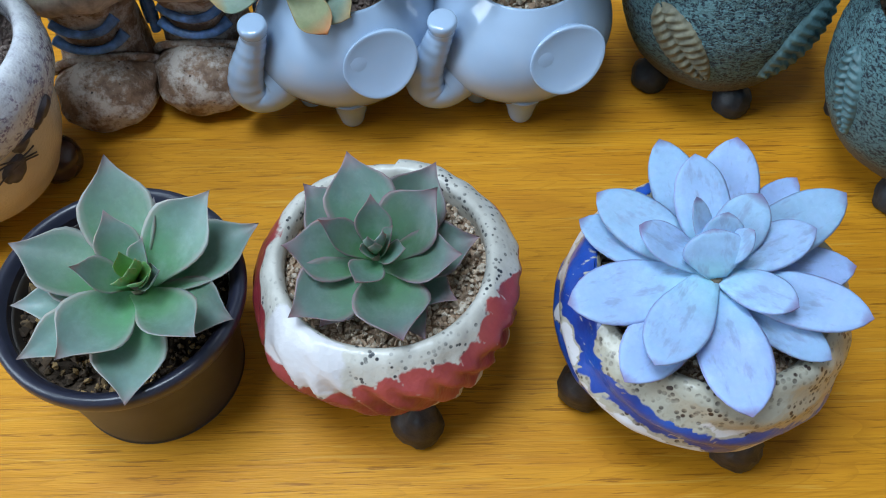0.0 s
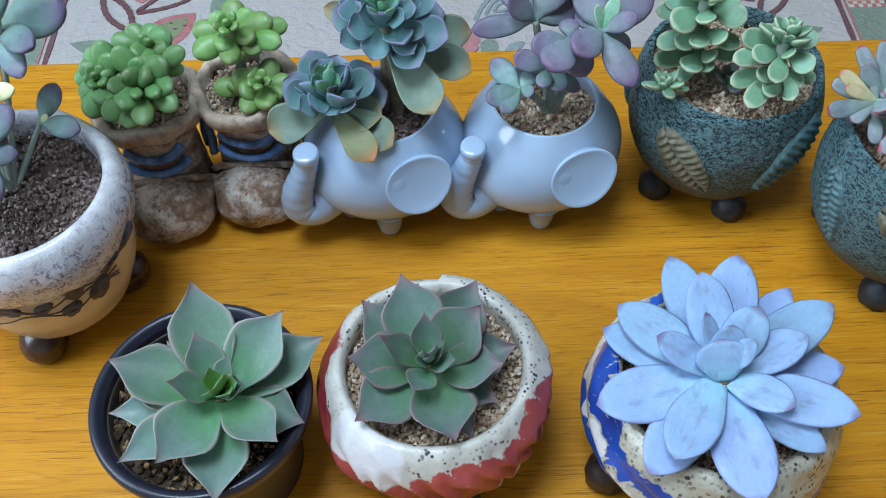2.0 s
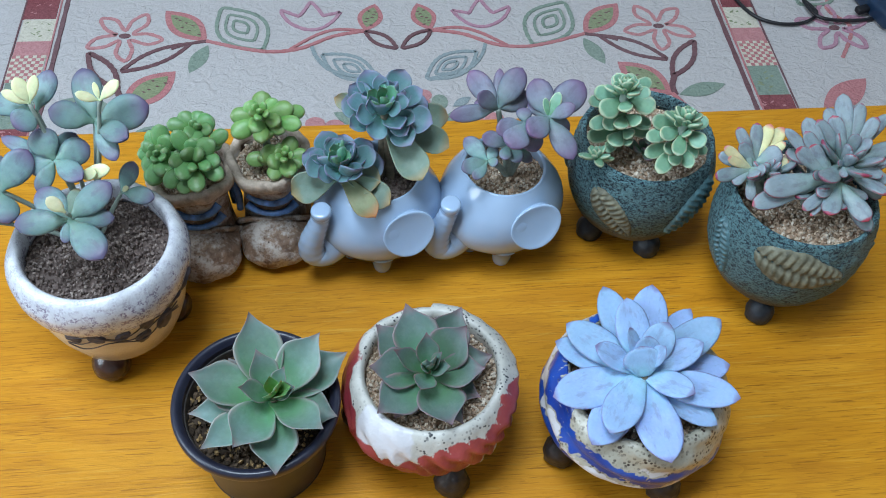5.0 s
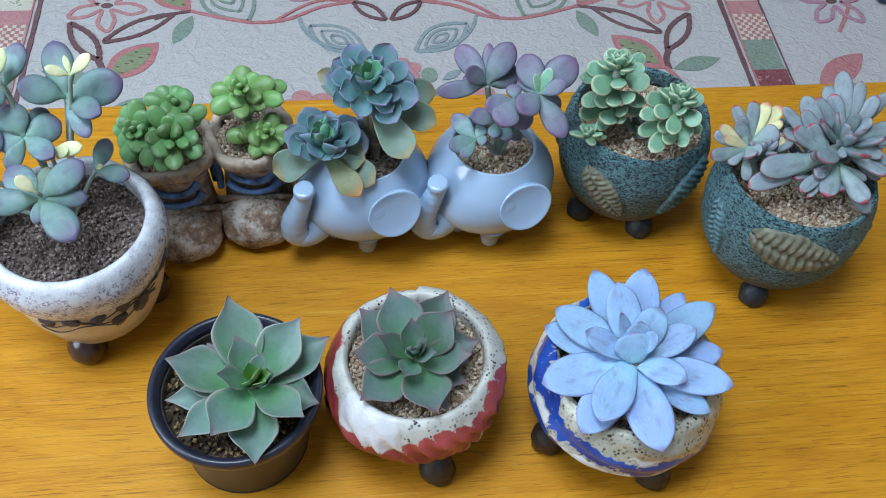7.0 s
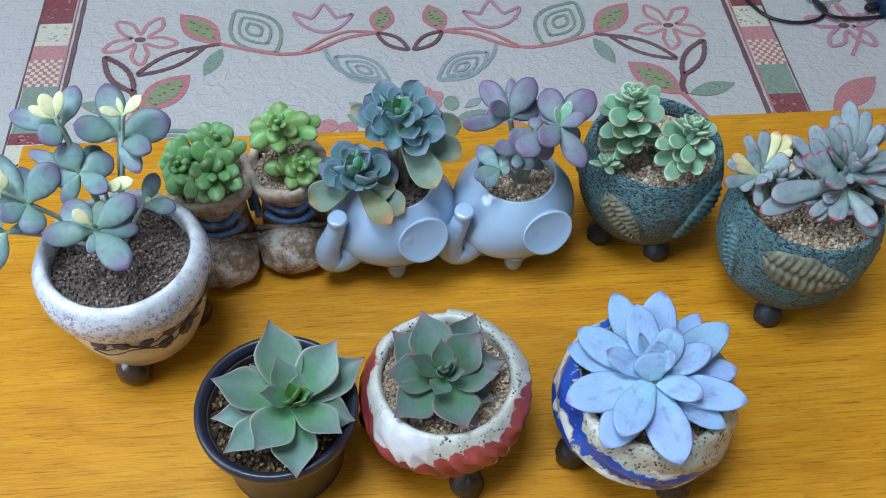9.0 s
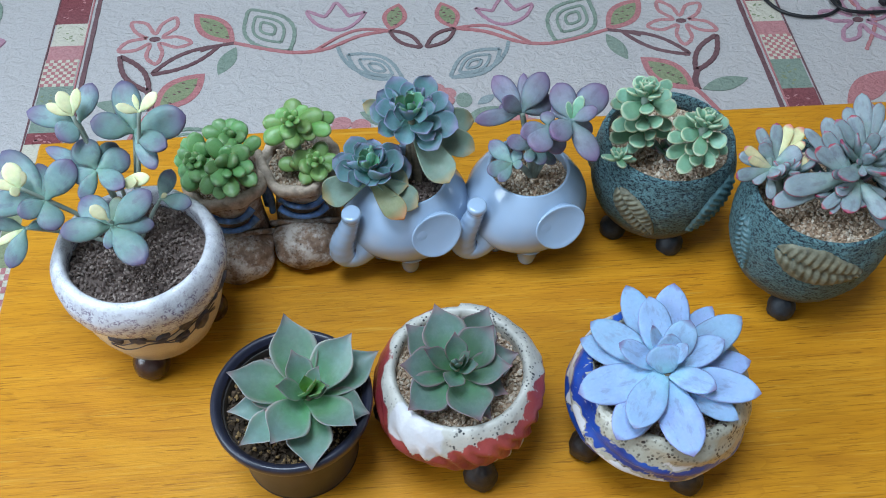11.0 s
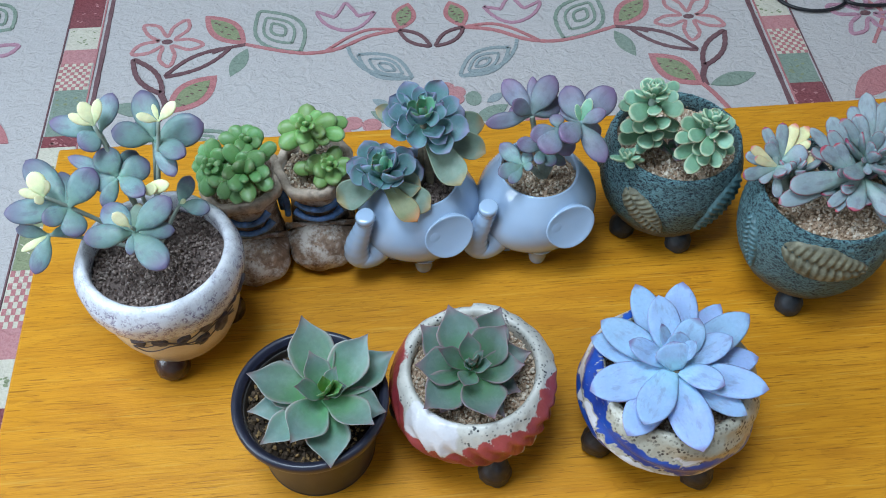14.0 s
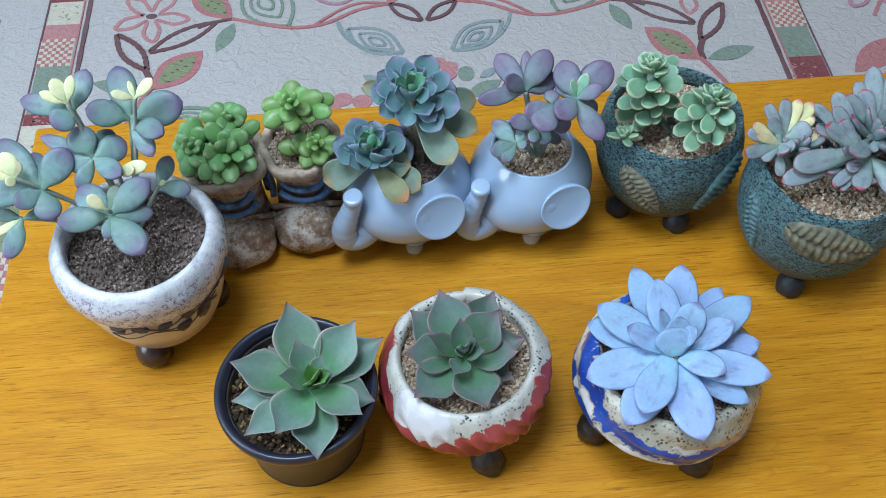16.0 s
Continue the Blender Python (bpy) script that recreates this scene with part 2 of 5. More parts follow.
MAT = {
    "wood": wood_material(),
    "wall": plain_material("wall_paint", (0.58, 0.57, 0.56), 0.9, 0.04, 20),
    "floor": plain_material("floor_laminate", (0.34, 0.23, 0.13), 0.5, 0.2, 12),
    "white_paint": plain_material("white_paint", (0.8, 0.8, 0.8), 0.5, 0.03, 20),
    "cloth": cloth_material("quilted_cotton", (0.475, 0.45, 0.455), (0.57, 0.545, 0.55)),
    "rose": cloth_material("rose_thread", (0.42, 0.15, 0.16), (0.55, 0.24, 0.25)),
    "salmon": cloth_material("salmon_thread", (0.46, 0.19, 0.20), (0.56, 0.28, 0.29)),
    "plum": cloth_material("plum_thread", (0.40, 0.20, 0.27), (0.52, 0.30, 0.38)),
    "brown": cloth_material("brown_thread", (0.13, 0.06, 0.07), (0.21, 0.11, 0.12)),
    "sage": cloth_material("sage_thread", (0.18, 0.25, 0.21), (0.28, 0.35, 0.29)),
    "moss": cloth_material("moss_patch", (0.21, 0.25, 0.14), (0.30, 0.34, 0.20)),
    "cream": cloth_material("cream_patch", (0.58, 0.54, 0.44), (0.68, 0.64, 0.55)),
    "maroon": cloth_material("maroon_patch", (0.17, 0.035, 0.045), (0.30, 0.09, 0.10)),
    "grey": cloth_material("grey_thread", (0.22, 0.28, 0.30), (0.34, 0.40, 0.42)),
    "black_plastic": plain_material("black_plastic", (0.046, 0.040, 0.038), 0.38, 0.4, 45, 0.2),
    "pot_rim": plain_material("navy_black_rim", (0.02, 0.022, 0.04), 0.3, 0.2, 90, 0.1),
    "cable": plain_material("black_rubber", (0.012, 0.012, 0.016), 0.45, 0.2, 90, 0.1),
    "device": plain_material("dark_blue_plastic", (0.01, 0.03, 0.07), 0.35, 0.2, 90, 0.1),
    "dark_clay": plain_material("dark_fired_clay", (0.028, 0.022, 0.022), 0.45, 0.45, 220, 0.5, 0.001),
    "dark_glaze": plain_material("slate_foot_glaze", (0.022, 0.03, 0.042), 0.5, 0.45, 220, 0.6, 0.001),
    "brown_glaze": plain_material("brown_foot_glaze", (0.055, 0.026, 0.02), 0.25, 0.35, 120, 0.3, coat=0.3),
    "celadon": plain_material("pale_blue_porcelain", (0.36, 0.49, 0.68), 0.08, 0.035, 30, 0.04, 0.0003, coat=0.6),
    "boot_clay": worn_material("weathered_boot_clay", (0.12, 0.072, 0.048), (0.29, 0.19, 0.135), (0.58, 0.53, 0.49)),
    "boot_rim": plain_material("buff_clay_rim", (0.46, 0.37, 0.30), 0.85, 0.35, 200, 0.6, 0.0012),
    "lace": plain_material("blue_lace_glaze", (0.085, 0.20, 0.47), 0.35, 0.7, 160, 0.4, 0.0008, coat=0.2),
    "red_glaze": speckled_glaze("speckled_cream_and_red_glaze", (0.60, 0.585, 0.545), (0.45, 0.080, 0.072), (0.24, 0.028, 0.042), (0.62, 0.61, 0.65), (0.025, 0.03, 0.04), 400, 0.32, 0.38, 0.15),
    "blue_glaze": speckled_glaze("speckled_cream_and_blue_glaze", (0.45, 0.425, 0.35), (0.012, 0.090, 0.46), (0.008, 0.035, 0.24), (0.63, 0.63, 0.67), (0.035, 0.022, 0.02), 430, 0.42),
    "white_glaze": speckled_glaze("frosted_white_glaze", (0.66, 0.68, 0.76), (0.66, 0.57, 0.44), (0.58, 0.48, 0.35), (0.74, 0.76, 0.82), (0.25, 0.215, 0.31), 800, 0.58, 0.22, 0.4),
    "teal_glaze": crackle_glaze("teal_crackle_glaze", (0.135, 0.27, 0.30), (0.009, 0.022, 0.042), (0.17, 0.12, 0.065)),
    "tan_relief": plain_material("tan_leaf_relief", (0.155, 0.15, 0.105), 0.6, 0.5, 200, 0.6, 0.001),
    "teal_relief": plain_material("teal_leaf_relief", (0.085, 0.175, 0.20), 0.5, 0.5, 220, 0.6, 0.001),
    "ink_relief": plain_material("dark_flower_relief", (0.075, 0.064, 0.078), 0.5, 0.5, 200, 0.4, 0.0008),
    "stem": plain_material("succulent_stem", (0.20, 0.17, 0.12), 0.8, 0.35, 200, 0.5),
    "green_stem": plain_material("pale_green_stem", (0.27, 0.33, 0.29), 0.6, 0.25, 120, 0.3),
    "buff_soil": soil_material("buff_gravel", (0.37, 0.25, 0.17), (0.60, 0.44, 0.32), (0.76, 0.61, 0.47), (0.47, 0.33, 0.23), (0.80, 0.70, 0.59)),
    "dark_soil": soil_material("dark_potting_soil", (0.06, 0.042, 0.03), (0.10, 0.07, 0.05), (0.15, 0.10, 0.065), (0.085, 0.06, 0.042), (0.07, 0.05, 0.036), (0.11, 0.075, 0.05), (0.48, 0.31, 0.14)),
    "grey_soil": soil_material("grey_brown_soil", (0.15, 0.11, 0.10), (0.29, 0.225, 0.20), (0.46, 0.38, 0.34), (0.22, 0.165, 0.15)),
}
LEAF = {
    "jade": leaf_material("jade_leaf", (0.085, 0.30, 0.095), (0.16, 0.245, 0.225), (0.31, 0.31, 0.30), (0.25, 0.20, 0.215), 0.22, 0.84, 0.8, 0.42),
    "jade_heart": leaf_material("jade_heart_leaf", (0.21, 0.42, 0.08), (0.14, 0.34, 0.12), (0.26, 0.38, 0.24), (0.36, 0.36, 0.2), 0.12, 0.92, 0.8, 0.42),
    "slate": leaf_material("slate_green_leaf", (0.07, 0.22, 0.08), (0.128, 0.18, 0.178), (0.22, 0.165, 0.185), (0.22, 0.13, 0.155), 0.20, 0.82, 0.9, 0.42),
    "powder": leaf_material("powder_blue_leaf", (0.27, 0.53, 0.66), (0.275, 0.42, 0.665), (0.235, 0.30, 0.52), (0.17, 0.16, 0.30), 0.10, 0.93, 0.55, 0.6, (0.17, 0.20, 0.32), 0.42),
    "opal": leaf_material("opal_leaf", (0.22, 0.37, 0.31), (0.175, 0.285, 0.29), (0.17, 0.225, 0.285), (0.145, 0.115, 0.215), 0.12, 0.62, 0.5, 0.42, (0.12, 0.13, 0.19), 0.5),
    "butter": leaf_material("butter_yellow_leaf", (0.55, 0.62, 0.36), (0.72, 0.70, 0.42), (0.72, 0.70, 0.45), (0.74, 0.70, 0.46), 0.1, 0.9, 0.5, 0.45),
    "bean": leaf_material("green_bean_leaf", (0.095, 0.24, 0.06), (0.125, 0.265, 0.095), (0.155, 0.31, 0.115), (0.25, 0.37, 0.20), 0.15, 0.9, 0.6, 0.35),
    "lime": leaf_material("lime_bean_leaf", (0.13, 0.29, 0.06), (0.175, 0.325, 0.10), (0.205, 0.365, 0.12), (0.30, 0.42, 0.21), 0.15, 0.9, 0.6, 0.35),
    "lagoon": leaf_material("lagoon_green_leaf", (0.10, 0.30, 0.20), (0.115, 0.235, 0.262), (0.20, 0.255, 0.36), (0.21, 0.23, 0.35), 0.18, 0.85, 0.55, 0.48),
    "lagoon_heart": leaf_material("fresh_heart_leaf", (0.12, 0.42, 0.20), (0.14, 0.38, 0.24), (0.22, 0.40, 0.33), (0.22, 0.38, 0.33), 0.14, 0.9, 0.7, 0.45),
    "olive": leaf_material("olive_old_leaf", (0.13, 0.22, 0.15), (0.165, 0.235, 0.185), (0.21, 0.26, 0.19), (0.30, 0.22, 0.11), 0.15, 0.85, 0.6, 0.5),
    "rust": leaf_material("rust_tipped_leaf", (0.16, 0.24, 0.15), (0.23, 0.26, 0.14), (0.30, 0.25, 0.12), (0.46, 0.21, 0.06), 0.12, 0.80, 0.5, 0.5),
    "violet": leaf_material("violet_grey_leaf", (0.19, 0.28, 0.28), (0.17, 0.18, 0.245), (0.135, 0.125, 0.20), (0.15, 0.10, 0.19), 0.12, 0.62, 0.6, 0.42, (0.10, 0.09, 0.14), 0.35),
    "mint": leaf_material("mint_leaf", (0.11, 0.28, 0.14), (0.18, 0.35, 0.235), (0.50, 0.58, 0.40), (0.44, 0.53, 0.36), 0.30, 0.9, 0.7, 0.42),
    "ruby": leaf_material("ruby_edged_grey_leaf", (0.23, 0.34, 0.29), (0.23, 0.285, 0.315), (0.30, 0.06, 0.10), (0.33, 0.05, 0.09), 0.13, 0.965, 0.7, 0.45, (0.13, 0.125, 0.165), 0.45, edge_from=0.62),
    "ruby_cream": leaf_material("cream_variegated_leaf", (0.45, 0.48, 0.33), (0.60, 0.54, 0.30), (0.50, 0.36, 0.25), (0.55, 0.15, 0.15), 0.12, 0.9, 0.6, 0.45),
}


# ---- mesh building ----
def part(name, bm, material, parent, label="", smooth=True, at=None):
    me = bpy.data.meshes.new(name)
    bm.normal_update()
    bm.to_mesh(me)
    bm.free()
    me.materials.append(material)
    if smooth:
        me.polygons.foreach_set("use_smooth", [True] * len(me.polygons))
    ob = new(name, me)
    ob.parent = parent
    if at is not None:
        ob.matrix_basis = at
    return tagged(ob, label)


def thing(name, label, category, x=0, y=0, z=0, rz=0, group="", kind=""):
    return_ob = new(name)
    return_ob.matrix_basis = pose(x, y, z, 0, 0, rz)
    return_ob.empty_display_size = 0.02
    return tagged(return_ob, label, category, group, kind)


def smooth_path(points, n):
    """Catmull-Rom through the points."""
    p = np.array([points[0], *points, points[-1]], float)
    out = []
    m = len(points) - 1
    for k in range(n):
        s = k / (n - 1) * m
        i = min(int(s), m - 1)
        f = s - i
        a, b, c, d = p[i:i + 4]
        out.append(0.5 * (2 * b + (c - a) * f + (2 * a - 5 * b + 4 * c - d) * f ** 2 + (3 * b - a - 3 * c + d) * f ** 3))
    return np.array(out)


def skin(bm, rings, close_ends=True):
    vs = [[bm.verts.new(c) for c in r] for r in rings]
    n = len(vs[0])
    for a, b in zip(vs, vs[1:]):
        for j in range(n):
            bm.faces.new((a[j], a[(j + 1) % n], b[(j + 1) % n], b[j]))
    if close_ends and (Vector(rings[0][0]) - Vector(rings[-1][0])).length > 1e-5:
        bm.faces.new(vs[0][::-1])
        bm.faces.new(vs[-1])
    return vs


def tube(points, radii, steps=24, segs=10, flat=1.0):
    bm = bmesh.new()
    p = smooth_path(points, steps)
    r = smooth_path([(v, 0) for v in radii], steps)[:, 0]
    rings, side = [], Vector((0.31, 0.55, 0.77))
    for i in range(steps):
        d = Vector(p[min(i + 1, steps - 1)] - p[max(i - 1, 0)]).normalized()
        a = d.cross(side).normalized()
        b = d.cross(a)
        rings.append([Vector(p[i]) + (a * math.cos(q) + b * math.sin(q) * flat) * max(r[i], 1e-5) for q in (math.tau * j / segs for j in range(segs))])
    skin(bm, rings)
    return bm


def lathe(profile, segs=96, steps=70, shape=None, paint=None):
    """A turned body from (radius, height) points; shape(theta, s, r, z) may move a point, paint(theta, s, z) gives the mask colours."""
    bm = bmesh.new()
    pr = smooth_path(profile, steps)
    layer = bm.verts.layers.float_color.new("paint") if paint else None
    rings = []
    for i, (r, z) in enumerate(pr):
        s = i / (steps - 1)
        ring = []
        for j in range(segs):
            q = math.tau * j / segs
            rr, zz = shape(q, s, r, z) if shape else (r, z)
            rr = max(rr, 1e-4)
            ring.append((rr * math.cos(q), rr * math.sin(q), zz))
        rings.append(ring)
    vs = skin(bm, rings)
    if paint:
        for i, row in enumerate(vs):
            for j, v in enumerate(row):
                v[layer] = (*paint(math.tau * j / segs, i / (steps - 1), v.co.z), 1)
    return bm


def lump(rx, ry, rz, taper=0.0, rough=0.0, segs=20, rows=14, flat_bottom=None):
    """A rounded knob: an ellipsoid with its bottom at 0, tapering upwards and a little uneven."""
    bm = bmesh.new()
    bmesh.ops.create_uvsphere(bm, u_segments=segs, v_segments=rows, radius=1)
    for v in bm.verts:
        n = noise.noise(v.co * 2.3 + Vector((rx * 900, ry * 700, 0))) * rough
        k = (1 - taper * (v.co.z + 1) / 2) * (1 + n)
        z = v.co.z
        if flat_bottom is not None:
            z = max(z, flat_bottom)
        v.co = Vector((v.co.x * rx * k, v.co.y * ry * k, (z - (flat_bottom if flat_bottom is not None else -1)) * rz * (1 + n * 0.4)))
    return bm


PROFILE = {
    "spade": [(0, 0.33), (0.2, 0.54), (0.40, 0.88), (0.55, 1.0), (0.67, 0.96), (0.77, 0.70), (0.85, 0.38), (0.92, 0.18), (1, 0.0)],
    "paddle": [(0, 0.17), (0.18, 0.27), (0.42, 0.74), (0.64, 1.0), (0.83, 0.90), (0.95, 0.52), (1, 0.0)],
    "egg": [(0, 0.18), (0.12, 0.28), (0.32, 0.78), (0.55, 1.0), (0.76, 0.92), (0.92, 0.56), (1, 0.0)],
    "spoon": [(0, 0.40), (0.2, 0.50), (0.45, 0.80), (0.7, 1.0), (0.86, 0.88), (0.95, 0.50), (1, 0.0)],
    "oval": [(0, 0.30), (0.2, 0.62), (0.45, 0.95), (0.62, 1.0), (0.8, 0.84), (0.93, 0.45), (1, 0.0)],
    "finger": [(0, 0.42), (0.25, 0.62), (0.55, 0.92), (0.75, 1.0), (0.9, 0.80), (0.97, 0.42), (1, 0.0)],
    "bean": [(0, 0.25), (0.12, 0.62), (0.35, 0.93), (0.55, 1.0), (0.78, 0.86), (0.92, 0.52), (1, 0.0)],
    "petal": [(0, 0.40), (0.3, 0.66), (0.6, 0.96), (0.78, 1.0), (0.9, 0.78), (0.97, 0.38), (1, 0.0)],
}


def leaf_mesh(kind, length, width, thick, bend, cup, nu=14, nr=14, wave=0.0, seed=0):
    """One fleshy leaf along x: bend in degrees from base to tip, cup as the margins' rise over the half width."""
    bm = bmesh.new()
    uv = bm.loops.layers.uv.new("UVMap")
    pu, pw = zip(*PROFILE[kind])
    us = [0.5 - 0.5 * math.cos(math.pi * i / nu) for i in range(nu + 1)]
    us = [0.35 * a + 0.65 * i / nu for i, a in enumerate(us)]
    dense = smooth_path(list(zip(pu, pw)), 60)
    rings, coords = [], []
    x = z = 0.0
    last = 0.0
    for u in us:
        ang = radians(bend) * (u - 0.25)
        x += math.cos(ang) * (u - last) * length
        z += math.sin(ang) * (u - last) * length
        last = u
        w = max(0.0, float(np.interp(u, dense[:, 0], dense[:, 1]))) * width / 2
        if u >= 1:
            w = 0.0
        t = thick / 2 * (0.45 + 0.55 * math.sin(math.pi * min(1, u * 0.8 + 0.2))) * min(1, (w / (width / 2)) * 2.2 + 0.02)
        ring, co = [], []
        for j in range(nr):
            q = math.tau * j / nr
            c, s = math.cos(q), math.sin(q)
            n = t * s * (0.75 if s > 0 else 1.15) + cup * w * c * c
            n += wave * width * math.sin(u * 9 + seed + (2.0 if c > 0 else 0)) * c * c
            ring.append((x - math.sin(ang) * n, w * c, z + math.cos(ang) * n))
            co.append((u, 0.5 + 0.5 * c))
        rings.append(ring)
        coords.append(co)
    vs = skin(bm, rings)
    where = {v: c for row, crow in zip(vs, coords) for v, c in zip(row, crow)}
    for f in bm.faces:
        for loop in f.loops:
            loop[uv].uv = where[loop.vert]
    bmesh.ops.remove_doubles(bm, verts=vs[-1], dist=1e-6)
    return bm


def branch(plant, points, r0, r1, mat="green_stem"):
    return part("stem", tube(points, [r0 + (r1 - r0) * i / (len(points) - 1) for i in range(len(points))], 16, 8), MAT[mat], plant)


class Style:
    """How the leaves of one plant look: outline, colour, thickness over width, bend, cup, waviness, stem, longest leaf over its width."""
    def __init__(self, kind, mat, fat, bend, cup, radius, stem="green_stem", wave=0.0, longest=9.0, wide=1.08, single=False):
        self.kind, self.mat, self.fat, self.bend, self.cup, self.radius, self.stem, self.wave, self.longest, self.wide, self.single = kind, mat, fat, bend, cup, radius, stem, wave, longest, wide, single


KINDS = {"butter": ("young_leaf", "pale yellow young leaf"), "olive": ("old_leaf", "drooping olive-green old leaf"), "rust": ("old_leaf", "old leaf turning orange at the tip"), "ruby_cream": ("pale_leaf", "cream variegated leaf"), "jade_heart": ("heart_leaf", "bright green heart leaf")}


def sprout(plant, style, root, place, rows):
    """A stem with its head of leaves; each row: angle, elevation of the chord, length and width in mm, twist, and a colour of its own where it has one."""
    middle = tuple(0.45 * a + 0.55 * b for a, b in zip(root, place))
    stem = branch(plant, [root, (middle[0], middle[1] + 0.003, middle[2]), place], style.radius, style.radius * 0.7, style.stem)
    for i, (az, elev, length, width, twist, *own) in enumerate(rows):
        colour = own[0] if own else style.mat
        curl = style.bend * (0.7 + 0.06 * ((i * 37 + round(length)) % 10))
        long = min(length, width * style.longest)
        bm = leaf_mesh(style.kind, long * 0.00102, width * style.wide * 0.001, style.fat * width * 0.001, curl, style.cup, wave=style.wave, seed=az)
        name, words = KINDS.get(colour, ("leaf", ""))
        part(name, bm, LEAF[colour], plant if style.single or words else stem, words,
             at=pose(*place, 0, 0, az) @ pose(0, 0, 0, 0, -elev, 0) @ pose((length - long) * 0.001, 0, 0, twist + (i * 23) % 13 - 6, 0, 0) @ pose(0, 0, 0, 0, curl * 0.25, 0))


def rosette(parent, centre, radius, leaves, kind, mat, low, high, width, thick, bend=25, cup=0.3, tilt=(0, 0), rng=None, wave=0.0, start=0, inner=0.32, mats=None, gap=0.0, loose=0.0):
    """Leaves in golden-angle turns: the outermost lie at elevation low, the heart's stand at high. tilt: lean of the whole head (about x, about y)."""
    rng = rng or random.Random(1)
    turn = pose(*centre, tilt[0], tilt[1], 0)
    for i in range(leaves):
        f = i / max(1, leaves - 1)
        size = radius * (1 - (1 - inner) * f ** 1.1) * rng.uniform(0.92 - 0.12 * loose, 1.07 + 0.08 * loose)
        az = start + 137.5 * i + rng.uniform(-8, 8) * (1 + 2 * loose)
        elev = low + (high - low) * f ** 0.9 + rng.uniform(-4, 4) * (1 + 3 * loose)
        m = mats[min(len(mats) - 1, int(f * len(mats)))] if mats else mat
        bm = leaf_mesh(kind, size, size * width * rng.uniform(0.92, 1.08), thick * (0.6 + 0.4 * size / radius), bend * rng.uniform(0.7, 1.3), cup * rng.uniform(0.8, 1.2), 12, 12, wave, i)
        part("leaf", bm, LEAF[m], parent, at=turn @ pose(0, 0, gap * f) @ pose(0, 0, 0, 0, 0, az) @ pose(0, 0, 0, 0, -elev, 0) @ pose(radius * 0.05, 0, 0, rng.uniform(-7, 7) * (1 + 2.5 * loose), 0, 0))


def soil(name, label, x, y, z, radius, mat, count, size, seed):
    """Loose grains on a bed, one heap of countless pieces."""
    rng = random.Random(seed)
    verts, faces = [], []
    rings, segs = 9, 28
    for i in range(rings + 1):
        for j in range(segs):
            r = radius * i / rings
            q = math.tau * j / segs
            verts.append((r * math.cos(q), r * math.sin(q), 0.0016 * noise.noise(Vector((r * 70 * math.cos(q), r * 70 * math.sin(q), seed)))))
    for i in range(rings):
        for j in range(segs):
            k = (j + 1) % segs
            faces.append((i * segs + j, (i + 1) * segs + j, (i + 1) * segs + k, i * segs + k))
    corners = [(1, 0, 0), (-1, 0, 0), (0, 1, 0), (0, -1, 0), (0, 0, 1), (0, 0, -1), (0.62, 0.62, 0.5), (-0.62, -0.62, 0.5), (0.62, -0.62, 0.5), (-0.62, 0.62, 0.5)]
    tris = [(4, 6, 9), (4, 9, 7), (4, 7, 8), (4, 8, 6), (0, 6, 8), (0, 2, 6), (2, 9, 6), (2, 1, 9), (1, 7, 9), (1, 3, 7), (3, 8, 7), (3, 0, 8), (5, 2, 0), (5, 1, 2), (5, 3, 1), (5, 0, 3)]
    for i in range(count):
        r, q = radius * math.sqrt(rng.random()) * 0.985, rng.random() * math.tau
        s = size * rng.uniform(0.5, 1.35) * (1.8 if rng.random() < 0.03 else 1)
        m = pose(r * math.cos(q), r * math.sin(q), rng.uniform(0.0004, 0.0030), *(rng.uniform(0, 360) for _ in range(3))) @ Matrix.Diagonal((s, s * rng.uniform(0.6, 1), s * rng.uniform(0.5, 0.9), 1))
        o = len(verts)
        verts += [tuple(m @ (Vector(c) * rng.uniform(0.8, 1.15))) for c in corners]
        faces += [tuple(o + k for k in f) for f in tris]
    me = bpy.data.meshes.new(name)
    me.from_pydata(verts, [], faces)
    me.materials.append(MAT[mat])
    ob = new(name, me)
    ob.location = (x, y, z)
    return tagged(ob, label, "soil", kind="stuff")


def on_body(radius_at, th0, z0, th1, z1, half, ribs=7, lift=0.0028, rib=0.0014, nu=72, nv=16, fat=0.5):
    """A leaf in relief on a turned body, from (angle, height) to (angle, height), with a midrib and slanting ribs."""
    bm = bmesh.new()
    th0, th1 = radians(th0), radians(th1)
    grid = []
    for i in range(nu + 1):
        u = i / nu
        w = half * (math.sin(math.pi * u ** 0.8) ** 0.75) + 0.0002
        row = []
        rm = radius_at((z0 + z1) / 2)
        dx, dz = (th1 - th0) * rm, z1 - z0
        n = math.hypot(dx, dz)
        for j in range(nv + 1):
            v = j / nv * 2 - 1
            th = th0 + (th1 - th0) * u - dz / n * v * w / rm
            z = z0 + dz * u + dx / n * v * w
            h = lift * (1 - abs(v) ** 4) ** 0.5 * (1 - (2 * u - 1) ** 8)
            h += rib * (0.5 + 0.5 * math.cos((u * ribs - abs(v) * fat) * math.tau)) * (1 - abs(v) ** 3) * (1 if 0.05 < u < 0.95 else 0)
            h -= rib * 1.3 * math.exp(-(v * 7) ** 2)
            r = radius_at(z) + h - (0.0015 if abs(v) > 0.99 or i in (0, nu) else 0)
            row.append(bm.verts.new((r * math.cos(th), r * math.sin(th), z)))
        grid.append(row)
    for a, b in zip(grid, grid[1:]):
        for j in range(nv):
            bm.faces.new((a[j], a[j + 1], b[j + 1], b[j]))
    bmesh.ops.recalc_face_normals(bm, faces=bm.faces)
    return bm


